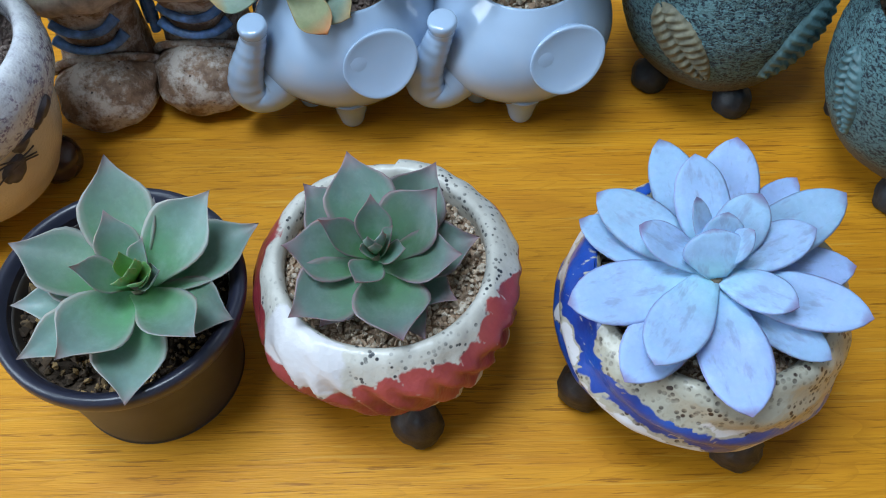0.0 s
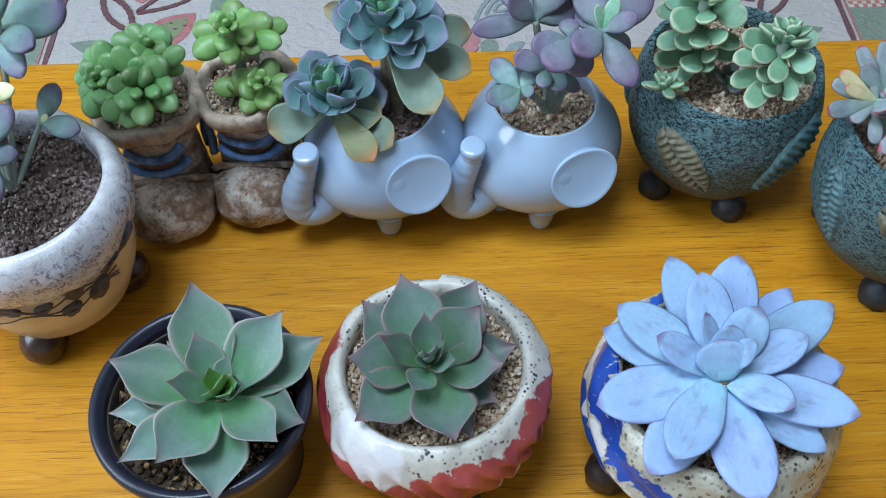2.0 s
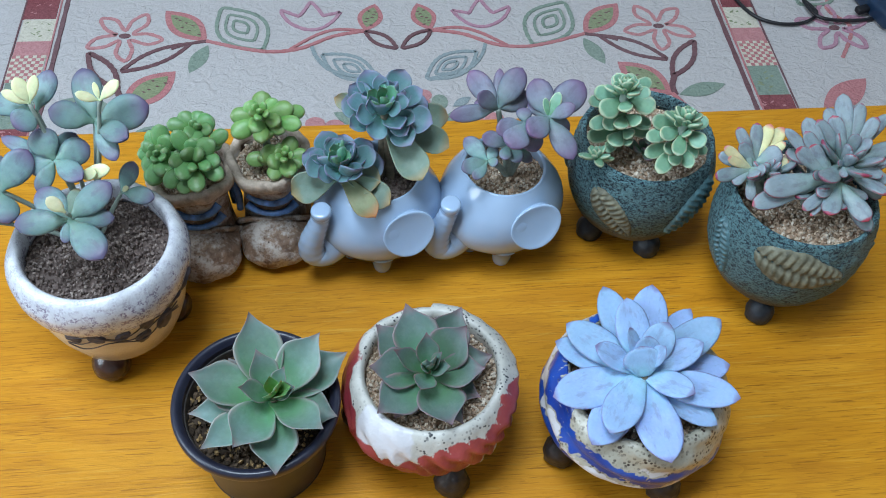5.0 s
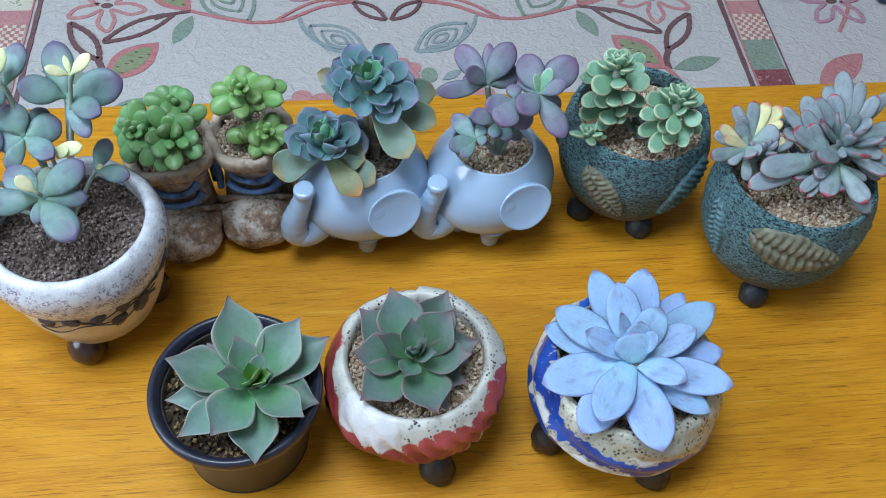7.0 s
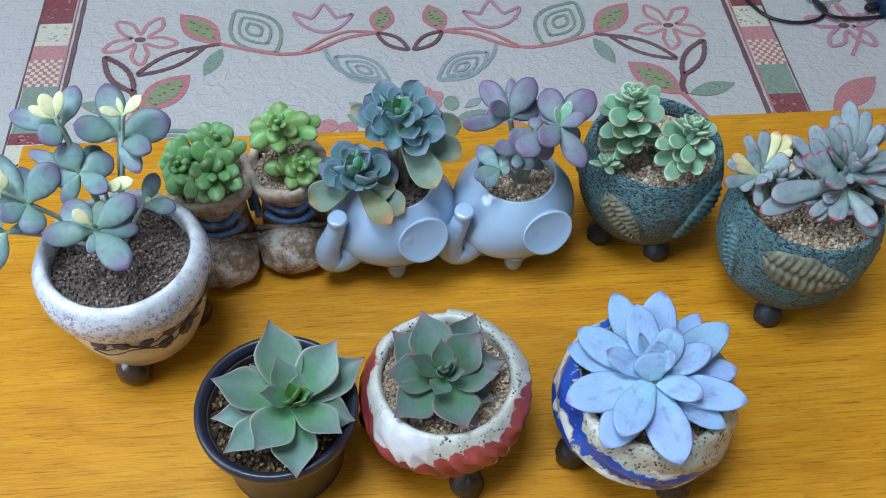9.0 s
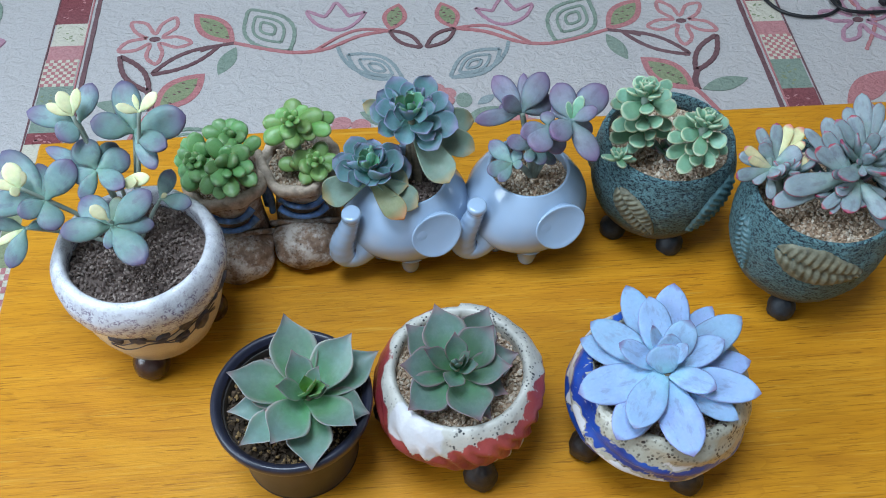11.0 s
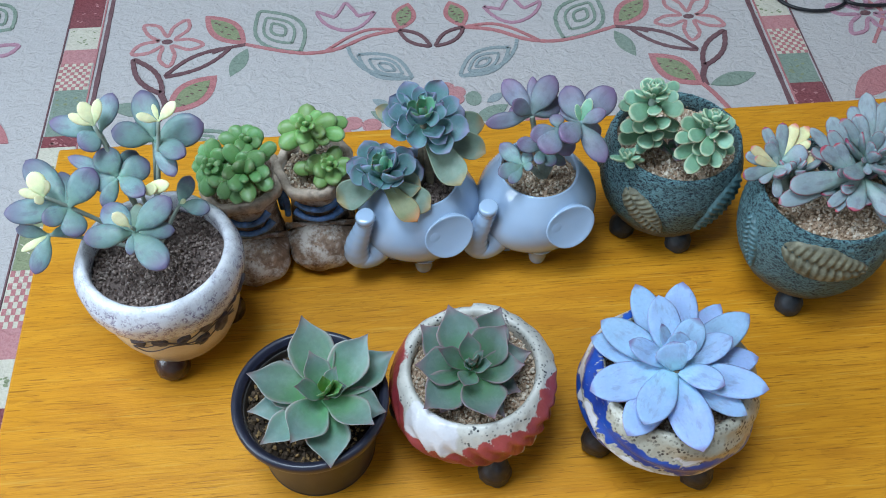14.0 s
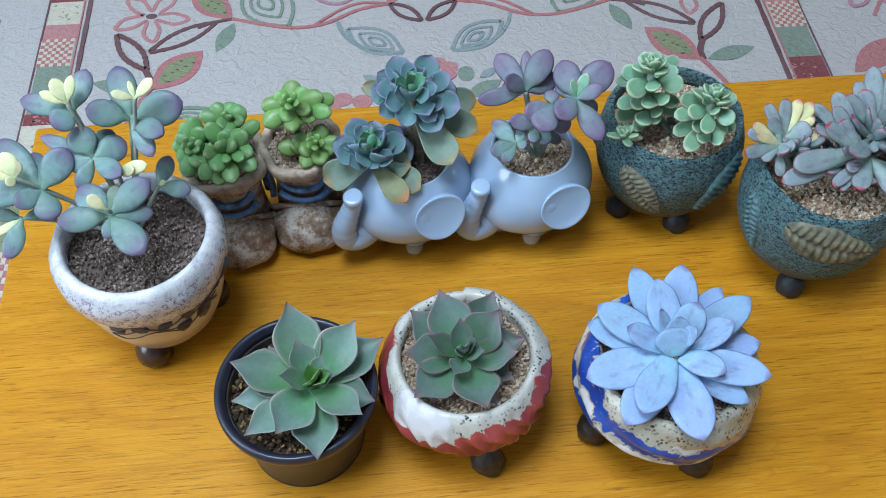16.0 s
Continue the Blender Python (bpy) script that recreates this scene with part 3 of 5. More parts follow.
def box(sx, sy, sz, bevel=0.002, segments=2):
    bm = bmesh.new()
    bmesh.ops.create_cube(bm, size=1, matrix=Matrix.Diagonal((sx, sy, sz, 1)))
    if bevel:
        bmesh.ops.bevel(bm, geom=bm.edges[:], offset=bevel, segments=segments, affect="EDGES", profile=0.5)
    return bm


def profile_radius(profile):
    pr = smooth_path(profile, 80)
    top = int(np.argmax(pr[:, 1]))
    return lambda z: float(np.interp(z, pr[:top + 1, 1], pr[:top + 1, 0]))


# ---- the room ----
FLOOR, TOP = -0.315, 2.2


def slab(name, x0, x1, y0, y1, z0, z1, mat, label, category):
    bm = bmesh.new()
    bmesh.ops.create_cube(bm, size=1, matrix=pose((x0 + x1) / 2, (y0 + y1) / 2, (z0 + z1) / 2) @ Matrix.Diagonal((x1 - x0, y1 - y0, z1 - z0, 1)))
    ob = part(name, bm, MAT[mat], None, label, smooth=False)
    return tagged(ob, label, category, kind="structure")


slab("floor", -2.1, 2.1, -1.7, 2.7, FLOOR - 0.1, FLOOR, "floor", "brown laminate floor under the patterned mat", "floor")
slab("ceiling", -2.1, 2.1, -1.7, 2.7, TOP, TOP + 0.1, "wall", "plain white ceiling", "ceiling")
slab("wall_north", -2.1, 2.1, 2.6, 2.7, FLOOR, TOP, "wall", "plain white wall", "wall")
slab("wall_south", -2.1, 2.1, -1.7, -1.6, FLOOR, TOP, "wall", "plain white wall", "wall")
slab("wall_east", 2.0, 2.1, -1.6, 2.6, FLOOR, TOP, "wall", "plain white wall", "wall")
wall = bmesh.new()
for y0, y1, z0, z1 in ((-1.6, -0.65, FLOOR, TOP), (0.45, 2.6, FLOOR, TOP), (-0.65, 0.45, FLOOR, 0.5), (-0.65, 0.45, 1.8, TOP)):
    bmesh.ops.create_cube(wall, size=1, matrix=pose(-1.60, (y0 + y1) / 2, (z0 + z1) / 2) @ Matrix.Diagonal((0.1, y1 - y0, z1 - z0, 1)))
tagged(part("wall_west", wall, MAT["wall"], None, "plain white wall with a window opening", smooth=False), category="wall", kind="structure")
window = thing("window_1", "white framed window that lets in cool daylight", "window", -1.60, -0.10, 1.15, kind="structure")
for y, z, sy, sz in ((0, 0.625, 1.1, 0.05), (0, -0.625, 1.1, 0.05), (-0.525, 0, 0.05, 1.2), (0.525, 0, 0.05, 1.2), (0, 0, 0.04, 1.2)):
    part("window_frame", box(0.05, sy, sz, 0.004), MAT["white_paint"], window, smooth=False, at=pose(-0.02, y, z))
# Invented fixture, out of view, that carries the added overhead fill.
lamp = thing("added_ceiling_disc", "wide round white disc added on the ceiling for the fill light, out of view", "lamp", -0.40, 0.24, 2.2)
part("lamp_base", lathe([(0.001, -0.03), (0.44, -0.03), (0.47, -0.02), (0.47, 0.0), (0.001, 0.0)], 48, 20), MAT["white_paint"], lamp)

# ---- table ----
SKEW = 5.0
table = thing("coffee_table", "low coffee table with glossy orange varnished wood top", "table", 0, 0, 0, SKEW)
TABLE_X0, TABLE_X1, TABLE_Y0, TABLE_Y1 = -0.2745, 0.86, -0.06, 0.575
part("tabletop", box(TABLE_X1 - TABLE_X0, TABLE_Y1 - TABLE_Y0, 0.022, 0.0025, 3), MAT["wood"], table, at=pose((TABLE_X0 + TABLE_X1) / 2, (TABLE_Y0 + TABLE_Y1) / 2, -0.011), smooth=False)
for x in (TABLE_X0 + 0.06, TABLE_X1 - 0.06):
    for y in (TABLE_Y0 + 0.06, TABLE_Y1 - 0.06):
        part("leg", box(0.045, 0.045, 0.282, 0.004), MAT["wood"], table, at=pose(x, y, -0.165), smooth=False)
for x, y, sx, sy in (((TABLE_X0 + TABLE_X1) / 2, TABLE_Y0 + 0.06, TABLE_X1 - TABLE_X0 - 0.17, 0.018), ((TABLE_X0 + TABLE_X1) / 2, TABLE_Y1 - 0.06, TABLE_X1 - TABLE_X0 - 0.17, 0.018)):
    part("apron", box(sx, sy, 0.05, 0.002), MAT["wood"], table, at=pose(x, y, -0.048), smooth=False)

# ---- patterned mat on the floor ----
MAT_Z = -0.3065
mat = thing("floor_mat", "off-white quilted cotton mat with embroidered vines, leaves and flowers", "mat", -0.012, 1.05, MAT_Z, 4.3)
bm = bmesh.new()
nx, ny = 60, 44
grid = [[bm.verts.new((-1.35 + 2.7 * i / nx, -1.1 + 2.2 * j / ny, 0.0012 * noise.noise(Vector((i * 0.35, j * 0.35, 3))))) for i in range(nx + 1)] for j in range(ny + 1)]
for j in range(ny):
    for i in range(nx):
        bm.faces.new((grid[j][i], grid[j][i + 1], grid[j + 1][i + 1], grid[j + 1][i]))
ret = bmesh.ops.extrude_face_region(bm, geom=bm.faces[:])
for v in [g for g in ret["geom"] if isinstance(g, bmesh.types.BMVert)]:
    v.co.z -= 0.005
bmesh.ops.recalc_face_normals(bm, faces=bm.faces)
part("quilt", bm, MAT["cloth"], mat)


def patch(points, height=0.0010):
    """A stitched patch: a thin flat piece with the given outline."""
    bm = bmesh.new()
    lower = [bm.verts.new((x, y, -0.002)) for x, y in points]
    upper = [bm.verts.new((x, y, height)) for x, y in points]
    bm.faces.new(upper)
    n = len(points)
    for i in range(n):
        bm.faces.new((lower[i], lower[(i + 1) % n], upper[(i + 1) % n], upper[i]))
    bmesh.ops.recalc_face_normals(bm, faces=bm.faces)
    return bm


thread_count = iter(range(100000))


def ribbon(points, width, height=0.0011, closed=False, steps=40):
    """A line of thick thread along a curve, each one laid a little higher than the last."""
    height += 0.00013 * (next(thread_count) % 9)
    p = smooth_path(points, steps)
    bm = bmesh.new()
    rows = []
    for i in range(steps):
        a, b = p[max(i - 1, 0)], p[min(i + 1, steps - 1)]
        if closed and i in (0, steps - 1):
            a, b = p[steps - 2], p[1]
        d = (b - a) / (np.linalg.norm(b - a) + 1e-9)
        n = np.array((-d[1], d[0])) * width / 2 * (1 + 0.14 * math.sin(i * 2.3))
        rows.append([bm.verts.new((*(p[i] + n), -0.002)), bm.verts.new((*(p[i] + n * 0.8), height)), bm.verts.new((*(p[i] - n * 0.8), height)), bm.verts.new((*(p[i] - n), -0.002))])
    for a, b in zip(rows, rows[1:]):
        for j in range(3):
            bm.faces.new((a[j], a[j + 1], b[j + 1], b[j]))
    bm.faces.new(rows[0])
    bm.faces.new(rows[-1])
    bmesh.ops.recalc_face_normals(bm, faces=bm.faces)
    return bm


def leaf_line(base, tip, half, bulge=0.5, n=12):
    """The outline of a pointed leaf between two points."""
    b, t = np.array(base), np.array(tip)
    d = t - b
    nrm = np.array((-d[1], d[0])) / np.linalg.norm(d)
    up = [b + d * u + nrm * half * math.sin(math.pi * u ** (bulge * 2)) ** 0.9 for u in np.linspace(0.0, 1, n)]
    dn = [b + d * u - nrm * half * math.sin(math.pi * u ** (bulge * 2)) ** 0.9 for u in np.linspace(1, 0.0, n)]
    return [tuple(q) for q in up] + [tuple(q) for q in dn[1:]]


def pod(side, base, tip, half):
    s = lambda q: (q[0] * side, q[1])
    part("leaf_motif", patch(leaf_line(s(base), s(tip), half), 0.0009), MAT["rose"], mat, smooth=False)
    b, t = np.array(base), np.array(tip)
    part("leaf_motif", patch(leaf_line(s(b + (t - b) * 0.13), s(b + (t - b) * 0.86), half * 0.62), 0.0013), MAT["moss"], mat, smooth=False)
    for k in range(7):
        c = b + (t - b) * (0.25 + 0.08 * k) + np.array(((k % 2 - 0.5) * half * 0.45, (k % 3 - 1) * half * 0.2))
        part("stitch", patch([s((c[0] - 0.003, c[1])), s((c[0], c[1] + 0.0014)), s((c[0] + 0.003, c[1] + 0.001)), s((c[0], c[1] - 0.0012))], 0.0017), MAT["brown"], mat, smooth=False)


def spiral_leaf(side, base, tip, half, colour):
    b, t = np.array(base), np.array(tip)
    for k, f in enumerate((1.0, 0.62, 0.3)):
        c = (b + t) / 2 + (t - b) * 0.02 * k
        line = [tuple((q - (b + t) / 2) * f + c) for q in map(np.array, leaf_line(base, tip, half, 0.5, 9))]
        line = [(q[0] * side, q[1]) for q in line]
        part("leaf_motif", ribbon(line, 0.0065 if k == 0 else 0.005, steps=54), MAT[colour], mat, smooth=False)


def outline_leaf(side, base, tip, half, colour, width=0.006):
    line = [(q[0] * side, q[1]) for q in leaf_line(base, tip, half, 0.5, 9)]
    part("leaf_motif", ribbon(line, width, steps=44), MAT[colour], mat, smooth=False)


def flower(side, cx, cy, r, colour, turn=90):
    pts = []
    for k in range(5):
        a = radians(turn + 72 * k)
        for da, rr in ((-36, 0.22), (-20, 0.62), (-4, 1.0), (16, 0.72)):
            pts.append(((cx + r * rr * math.cos(a + radians(da))) * side, cy + r * rr * math.sin(a + radians(da))))
    part("flower_motif", ribbon(pts + pts[:1], 0.0066, steps=110), MAT[colour], mat, smooth=False)
    part("flower_heart", patch([((cx + 0.008 * math.cos(a)) * side, cy + 0.005 * math.sin(a)) for a in np.linspace(0, math.tau, 12, endpoint=False)]), MAT["brown"], mat, smooth=False)


def tulip(side, cx, cy, w):
    pts = [(-1, 0.25), (-0.55, 0.12), (-0.42, 0.1), (-0.25, 0.45), (0, 0.8), (0.18, 0.45), (0.38, 0.1), (0.55, 0.15), (1.0, 0.38), (0.7, -0.25), (0.15, -0.62), (-0.35, -0.58), (-0.75, -0.2), (-1, 0.25)]
    part("flower_motif", ribbon([((cx + w * a) * side, cy + w * b) for a, b in pts], 0.0058, steps=70), MAT["plum"], mat, smooth=False)


for side in (-1, 1):
    flower(side, 0.375, 0.021, 0.052, "salmon", 50)
    pod(side, (0.264, 0.007), (0.325, 0.074), 0.022)
    spiral_leaf(side, (0.187, -0.014), (0.246, 0.078), 0.034, "sage")
    tulip(side, 0.122, 0.054, 0.042)
    part("vine", ribbon([(0.046 * side, 0.022), (0.09 * side, 0.012), (0.135 * side, -0.012), (0.175 * side, -0.018), (0.215 * side, -0.010), (0.264 * side, 0.007)], 0.0062), MAT["rose"], mat, smooth=False)
    part("vine", ribbon([(0.046 * side, 0.022), (0.085 * side, 0.026), (0.115 * side, 0.014), (0.15 * side, -0.014)], 0.005), MAT["rose"], mat, smooth=False)
    pod(side, (0.046, 0.022), (0.030, 0.082), 0.018)
    outline_leaf(side, (0.046, 0.021), (0.004, -0.016), 0.010, "brown")
    part("vine", ribbon([(0.12 * side, -0.010), (0.112 * side, -0.035), (0.090 * side, -0.062), (0.035 * side, -0.080)], 0.006), MAT["grey"], mat, smooth=False)
    spiral_leaf(side, (0.106, -0.026), (0.034, -0.079), 0.022, "grey")
    part("leaf_motif", patch(leaf_line((0.261 * side, -0.002), (0.282 * side, -0.058), 0.0115)), MAT["sage"], mat, smooth=False)
    outline_leaf(side, (0.285, 0.002), (0.371, -0.051), 0.013, "brown", 0.007)
    part("vine", ribbon([(0.262 * side, 0.007), (0.29 * side, 0.001), (0.31 * side, -0.008)], 0.006), MAT["brown"], mat, smooth=False)
    outline_leaf(side, (0.372, -0.085), (0.418, -0.014), 0.0125, "brown", 0.008)
    part("vine", ribbon([(0.374 * side, -0.084), (0.366 * side, -0.104), (0.366 * side, -0.122)], 0.009), MAT["brown"], mat, smooth=False)
    pod(side, (0.362, -0.122), (0.300, -0.054), 0.025)
    part("vine", ribbon([(0.362 * side, -0.12), (0.375 * side, -0.145), (0.388 * side, -0.185), (0.38 * side, -0.24)], 0.006), MAT["rose"], mat, smooth=False)
    part("leaf_motif", patch(leaf_line((0.372 * side, -0.122), (0.440 * side, -0.104), 0.0125)), MAT["sage"], mat, smooth=False)
    spiral_leaf(side, (0.355, -0.20), (0.285, -0.165), 0.022, "sage")
    part("leaf_motif", patch(leaf_line((0.043 * side, -0.168), (0.092 * side, -0.140), 0.0115)), MAT["sage"], mat, smooth=False)
    part("leaf_motif", patch(leaf_line((0.064 * side, -0.134), (0.089 * side, -0.117), 0.0065)), MAT["grey"], mat, smooth=False)
    for k in range(5):
        q = radians(72 * k)
        part("flower_motif", patch([((0.109 + 0.022 * math.cos(q) + 0.013 * math.cos(a)) * side, -0.175 + 0.016 * math.sin(q) + 0.012 * math.sin(a)) for a in np.linspace(0, math.tau, 12, endpoint=False)], 0.0009 + 0.00025 * k), MAT["salmon"], mat, smooth=False)
    part("leaf_motif", patch([((0.047 + 0.011 * math.cos(a)) * side, -0.125 + 0.014 * math.sin(a)) for a in np.linspace(0, math.tau, 12, endpoint=False)]), MAT["sage"], mat, smooth=False)
    # patchwork band with its piping
    row = (("moss", 0.30), ("maroon", 0.165), ("cream", 0.060), ("salmon", 0.013), ("check", -0.016), ("sage", -0.069), ("maroon", -0.128 if side > 0 else -0.155), ("cream", -0.175), ("moss", -0.235),
           ("check", -0.37), ("salmon", -0.45), ("cream", -0.49), ("maroon", -0.55), ("sage", -0.62), ("check", -0.70), ("cream", -0.77), ("rose", -0.84), ("", -0.95))
    for k, ((name, v), (_, lo)) in enumerate(zip(row, row[1:])):
        h = v - lo
        wob = 0.0015 * math.sin(k * 2.1) + (0.008 if side > 0 else 0.0)
        corner = [((0.472 + wob) * side, lo), ((0.517 + wob) * side, lo), ((0.517 + wob) * side, v), ((0.472 + wob) * side, v)]
        part("patch", patch(corner, 0.0009), MAT["cream" if name == "check" else name], mat, smooth=False)
        if name == "check":
            n, m = 8, 9
            for i in range(n):
                for j in range(m):
                    if (i + j) % 2:
                        x0, y0 = 0.473 + wob + 0.043 * i / n, lo + h * j / m
                        part("check", patch([(x0 * side, y0), ((x0 + 0.0052) * side, y0), ((x0 + 0.0052) * side, y0 + h / m), (x0 * side, y0 + h / m)], 0.0013), MAT["rose"], mat, smooth=False)
        elif name in ("maroon", "cream", "moss", "sage"):
            rng = random.Random(k + (50 if side > 0 else 0))
            for i in range(12):
                cx, cy, r = 0.477 + rng.random() * 0.034, lo + h * (0.12 + 0.76 * rng.random()), rng.uniform(0.0016, 0.0034)
                part("sprig", patch([((cx + r * math.cos(a)) * side, cy + r * 0.7 * math.sin(a + i)) for a in np.linspace(0, math.tau, 6, endpoint=False)], 0.0013), MAT[{"maroon": "salmon", "cream": "moss", "moss": "cream", "sage": "moss"}[name]], mat, smooth=False)
    part("piping", ribbon([((0.4625 + (0.008 if side > 0 else 0.0)) * side, 0.20), ((0.4625 + (0.008 if side > 0 else 0.0)) * side, -0.3), ((0.4625 + (0.008 if side > 0 else 0.0)) * side, -0.95)], 0.0075, steps=60), MAT["brown"], mat, smooth=False)
    part("piping", ribbon([((0.519 + (0.008 if side > 0 else 0.0)) * side, 0.30), ((0.519 + (0.008 if side > 0 else 0.0)) * side, -0.3), ((0.519 + (0.008 if side > 0 else 0.0)) * side, -0.95)], 0.0025, steps=60), MAT["brown"], mat, smooth=False)
    part("piping", ribbon([((0.4705 + (0.008 if side > 0 else 0.0)) * side, 0.30), ((0.4705 + (0.008 if side > 0 else 0.0)) * side, -0.3), ((0.4705 + (0.008 if side > 0 else 0.0)) * side, -0.95)], 0.0025, steps=60), MAT["rose"], mat, smooth=False)
    # the next panel of the pattern
    flower(side, 0.635, 0.01, 0.055, "plum", 20)
    spiral_leaf(side, (0.60, 0.065), (0.66, 0.12), 0.03, "sage")
    part("leaf_motif", patch(leaf_line((0.642 * side, -0.100), (0.560 * side, -0.163), 0.020)), MAT["rose"], mat, smooth=False)
    part("vine", ribbon([(0.625 * side, -0.055), (0.66 * side, 0.01), (0.64 * side, 0.06), (0.70 * side, 0.14)], 0.0062), MAT["rose"], mat, smooth=False)
for k in range(6):
    q = radians(60 * k + 20)
    part("flower_motif", patch([(0.008 + 0.019 * math.cos(q) + 0.012 * math.cos(a), -0.116 + 0.014 * math.sin(q) + 0.011 * math.sin(a)) for a in np.linspace(0, math.tau, 12, endpoint=False)], 0.0009 + 0.00025 * k), MAT["salmon"], mat, smooth=False)
part("piping", ribbon([(-0.4625, 0.20), (0, 0.203), (0.4625, 0.20)], 0.0075, steps=60), MAT["brown"], mat, smooth=False)

cable = tagged(part("cable", tube([(0.47, 1.20, 0.004), (0.50, 1.13, 0.004), (0.535, 1.108, 0.004), (0.575, 1.112, 0.004), (0.60, 1.135, 0.004), (0.585, 1.16, 0.007), (0.60, 1.118, 0.009), (0.66, 1.12, 0.005), (0.72, 1.14, 0.005)], [0.0026] * 9, 80, 8), MAT["cable"], None), "thin black cable lying in loops on the mat", "cable")
cable.location.z = MAT_Z + 0.0005
device = thing("charger", "dark blue plastic charger lying on the mat", "charger", 0.73, 1.16, MAT_Z + 0.002, 20)
part("shell", box(0.12, 0.09, 0.028, 0.008, 3), MAT["device"], device, at=pose(0, 0, 0.0142))
part("plug", box(0.02, 0.012, 0.009, 0.002), MAT["cable"], device, at=pose(-0.068, 0.0, 0.010))


# ---- black nursery pot with a jade rosette ----
def nursery_pot(x, y):
    pot = thing("nursery_pot", "round black plastic nursery pot with a rolled rim", "plant pot", x, y)
    part("body", lathe([(0.001, 0.0), (0.02, 0.0), (0.0355, 0.0002), (0.0365, 0.0015), (0.0377, 0.012), (0.0387, 0.022), (0.0397, 0.032), (0.0407, 0.042), (0.0417, 0.052), (0.0425, 0.0585), (0.0425, 0.060), (0.0412, 0.060), (0.0403, 0.054), (0.0394, 0.048), (0.0380, 0.038), (0.02, 0.036), (0.001, 0.036)], 96, 60), MAT["black_plastic"], pot)
    part("rim", lathe([(0.0424, 0.0640), (0.0418, 0.0585), (0.0428, 0.0575), (0.0472, 0.0585), (0.0485, 0.0610), (0.0488, 0.0642), (0.0482, 0.0662), (0.0466, 0.0672), (0.0446, 0.0666), (0.0424, 0.0640)], 96, 40), MAT["pot_rim"], pot, "rolled navy-black rim")
    return pot


AX, AY = -0.0815, 0.2780
nursery_pot(AX, AY)
soil("potting_soil", "dark potting soil with orange grit in the nursery pot", AX, AY, 0.0520, 0.0412, "dark_soil", 1300, 0.0016, 3)


SPADE = Style("spade", "jade", 0.13, 22, 0.40, 0.004, "stem", 0.024, wide=1.13, single=True)
jade = thing("echeveria", "jade-green echeveria rosette with pointed pink-edged leaves", "succulent", -0.0705, 0.2730, 0.0675)
sprout(jade, SPADE, (0, 0, -0.014), (-0.0016, 0.0019, 0.0005), ((-169, 2, 46.5, 16.7, -11), (-138, 5, 47.5, 18.1, -12), (-81, 4, 46.6, 24.1, -7), (-14, 3, 39.5, 22.0, 9), (35, 9, 51.6, 23.4, 12), (173, 13, 41.3, 21.5, -9), (88, 22, 37.7, 14.1, 8), (138, 13, 36.6, 14.2, -2)))
sprout(jade, SPADE, (0, 0, -0.014), (-0.0008, 0.0016, 0.0045), ((110, 34, 51.4, 25.2, 3), (49, 31, 46.6, 22.9, 13), (170, 17, 48.8, 23.7, -8), (-114, 18, 42.0, 24.4, -13), (-41, 24, 46.6, 19.2, 4)))
sprout(jade, SPADE, (0, 0, -0.014), (0.0005, 0.0002, 0.0095), ((119, 55, 31.6, 14.7, 2), (-159, 51, 28.1, 12.8, -14), (33, 70, 27.6, 9.2, 24), (-13, 51, 23.2, 8.9, 23)))
sprout(jade, SPADE, (0, 0, -0.014), (0.0006, -0.0001, 0.0125), ((110, 87, 20.0, 7.6, 6, "jade_heart"), (-16, 54, 21.0, 8.4, 26, "jade_heart"), (-83, 63, 18.0, 9.2, 26, "jade_heart"), (-20, 71, 22.2, 5.6, -20, "jade_heart"), (-43, 52, 21.6, 7.5, 0, "jade_heart"), (-50, 69, 21.4, 5.2, -2, "jade_heart")))


# ---- bulbous bowls on three feet, red and blue ----
def bowl(name, label, x, y, glaze, R, paint, fold, feet, splay):
    pot = thing(name, label, "plant pot", x, y)
    k = R / 0.054
    prof = [(0.001, 0.014), (0.024 * k, 0.0145), (0.040 * k, 0.022), (0.051 * k, 0.036), (0.054 * k, 0.049), (0.0525 * k, 0.062), (0.0485 * k, 0.0715), (0.0450 * k, 0.0755), (0.0420 * k, 0.0755), (0.0400 * k, 0.0715), (0.0405 * k, 0.062), (0.041 * k, 0.052), (0.001, 0.050)]
    def shape(q, s, r, z):
        lump_ = 0.0010 * noise.noise(Vector((math.cos(q) * 2.2, math.sin(q) * 2.2, z * 40))) + 0.0006 * noise.noise(Vector((math.cos(q) * 7, math.sin(q) * 7, z * 130)))
        out = 1.0 if s < 0.62 else 0.3
        return r + (lump_ + fold(q, z)) * out, z + lump_ * 0.8
    part("body", lathe([(r, z * 0.95 + 0.001) for r, z in prof], 220, 90, shape, paint), MAT[glaze], pot)
    for a in feet:
        foot = lump(0.0118, 0.0118, 0.0150, 0.25, 0.22, flat_bottom=-0.75)
        part("foot", foot, MAT["dark_clay"], pot, "dark rounded clay foot", at=pose(R * splay * math.cos(radians(a)), R * splay * math.sin(radians(a)), 0))
    return pot


def turned(q, a):
    """The angle from a to q, in degrees, within half a turn."""
    return (math.degrees(q) - a + 180) % 360 - 180


def step(x, w=0.12):
    return 1 / (1 + math.exp(-max(-40, min(40, x / w))))


def red_pleat(a, z):
    """Slanting pleats pressed into the clay."""
    return math.sin(a / 2.1 + z * 420 + 2.5 * noise.noise(Vector((a / 14, z * 60, 0))))


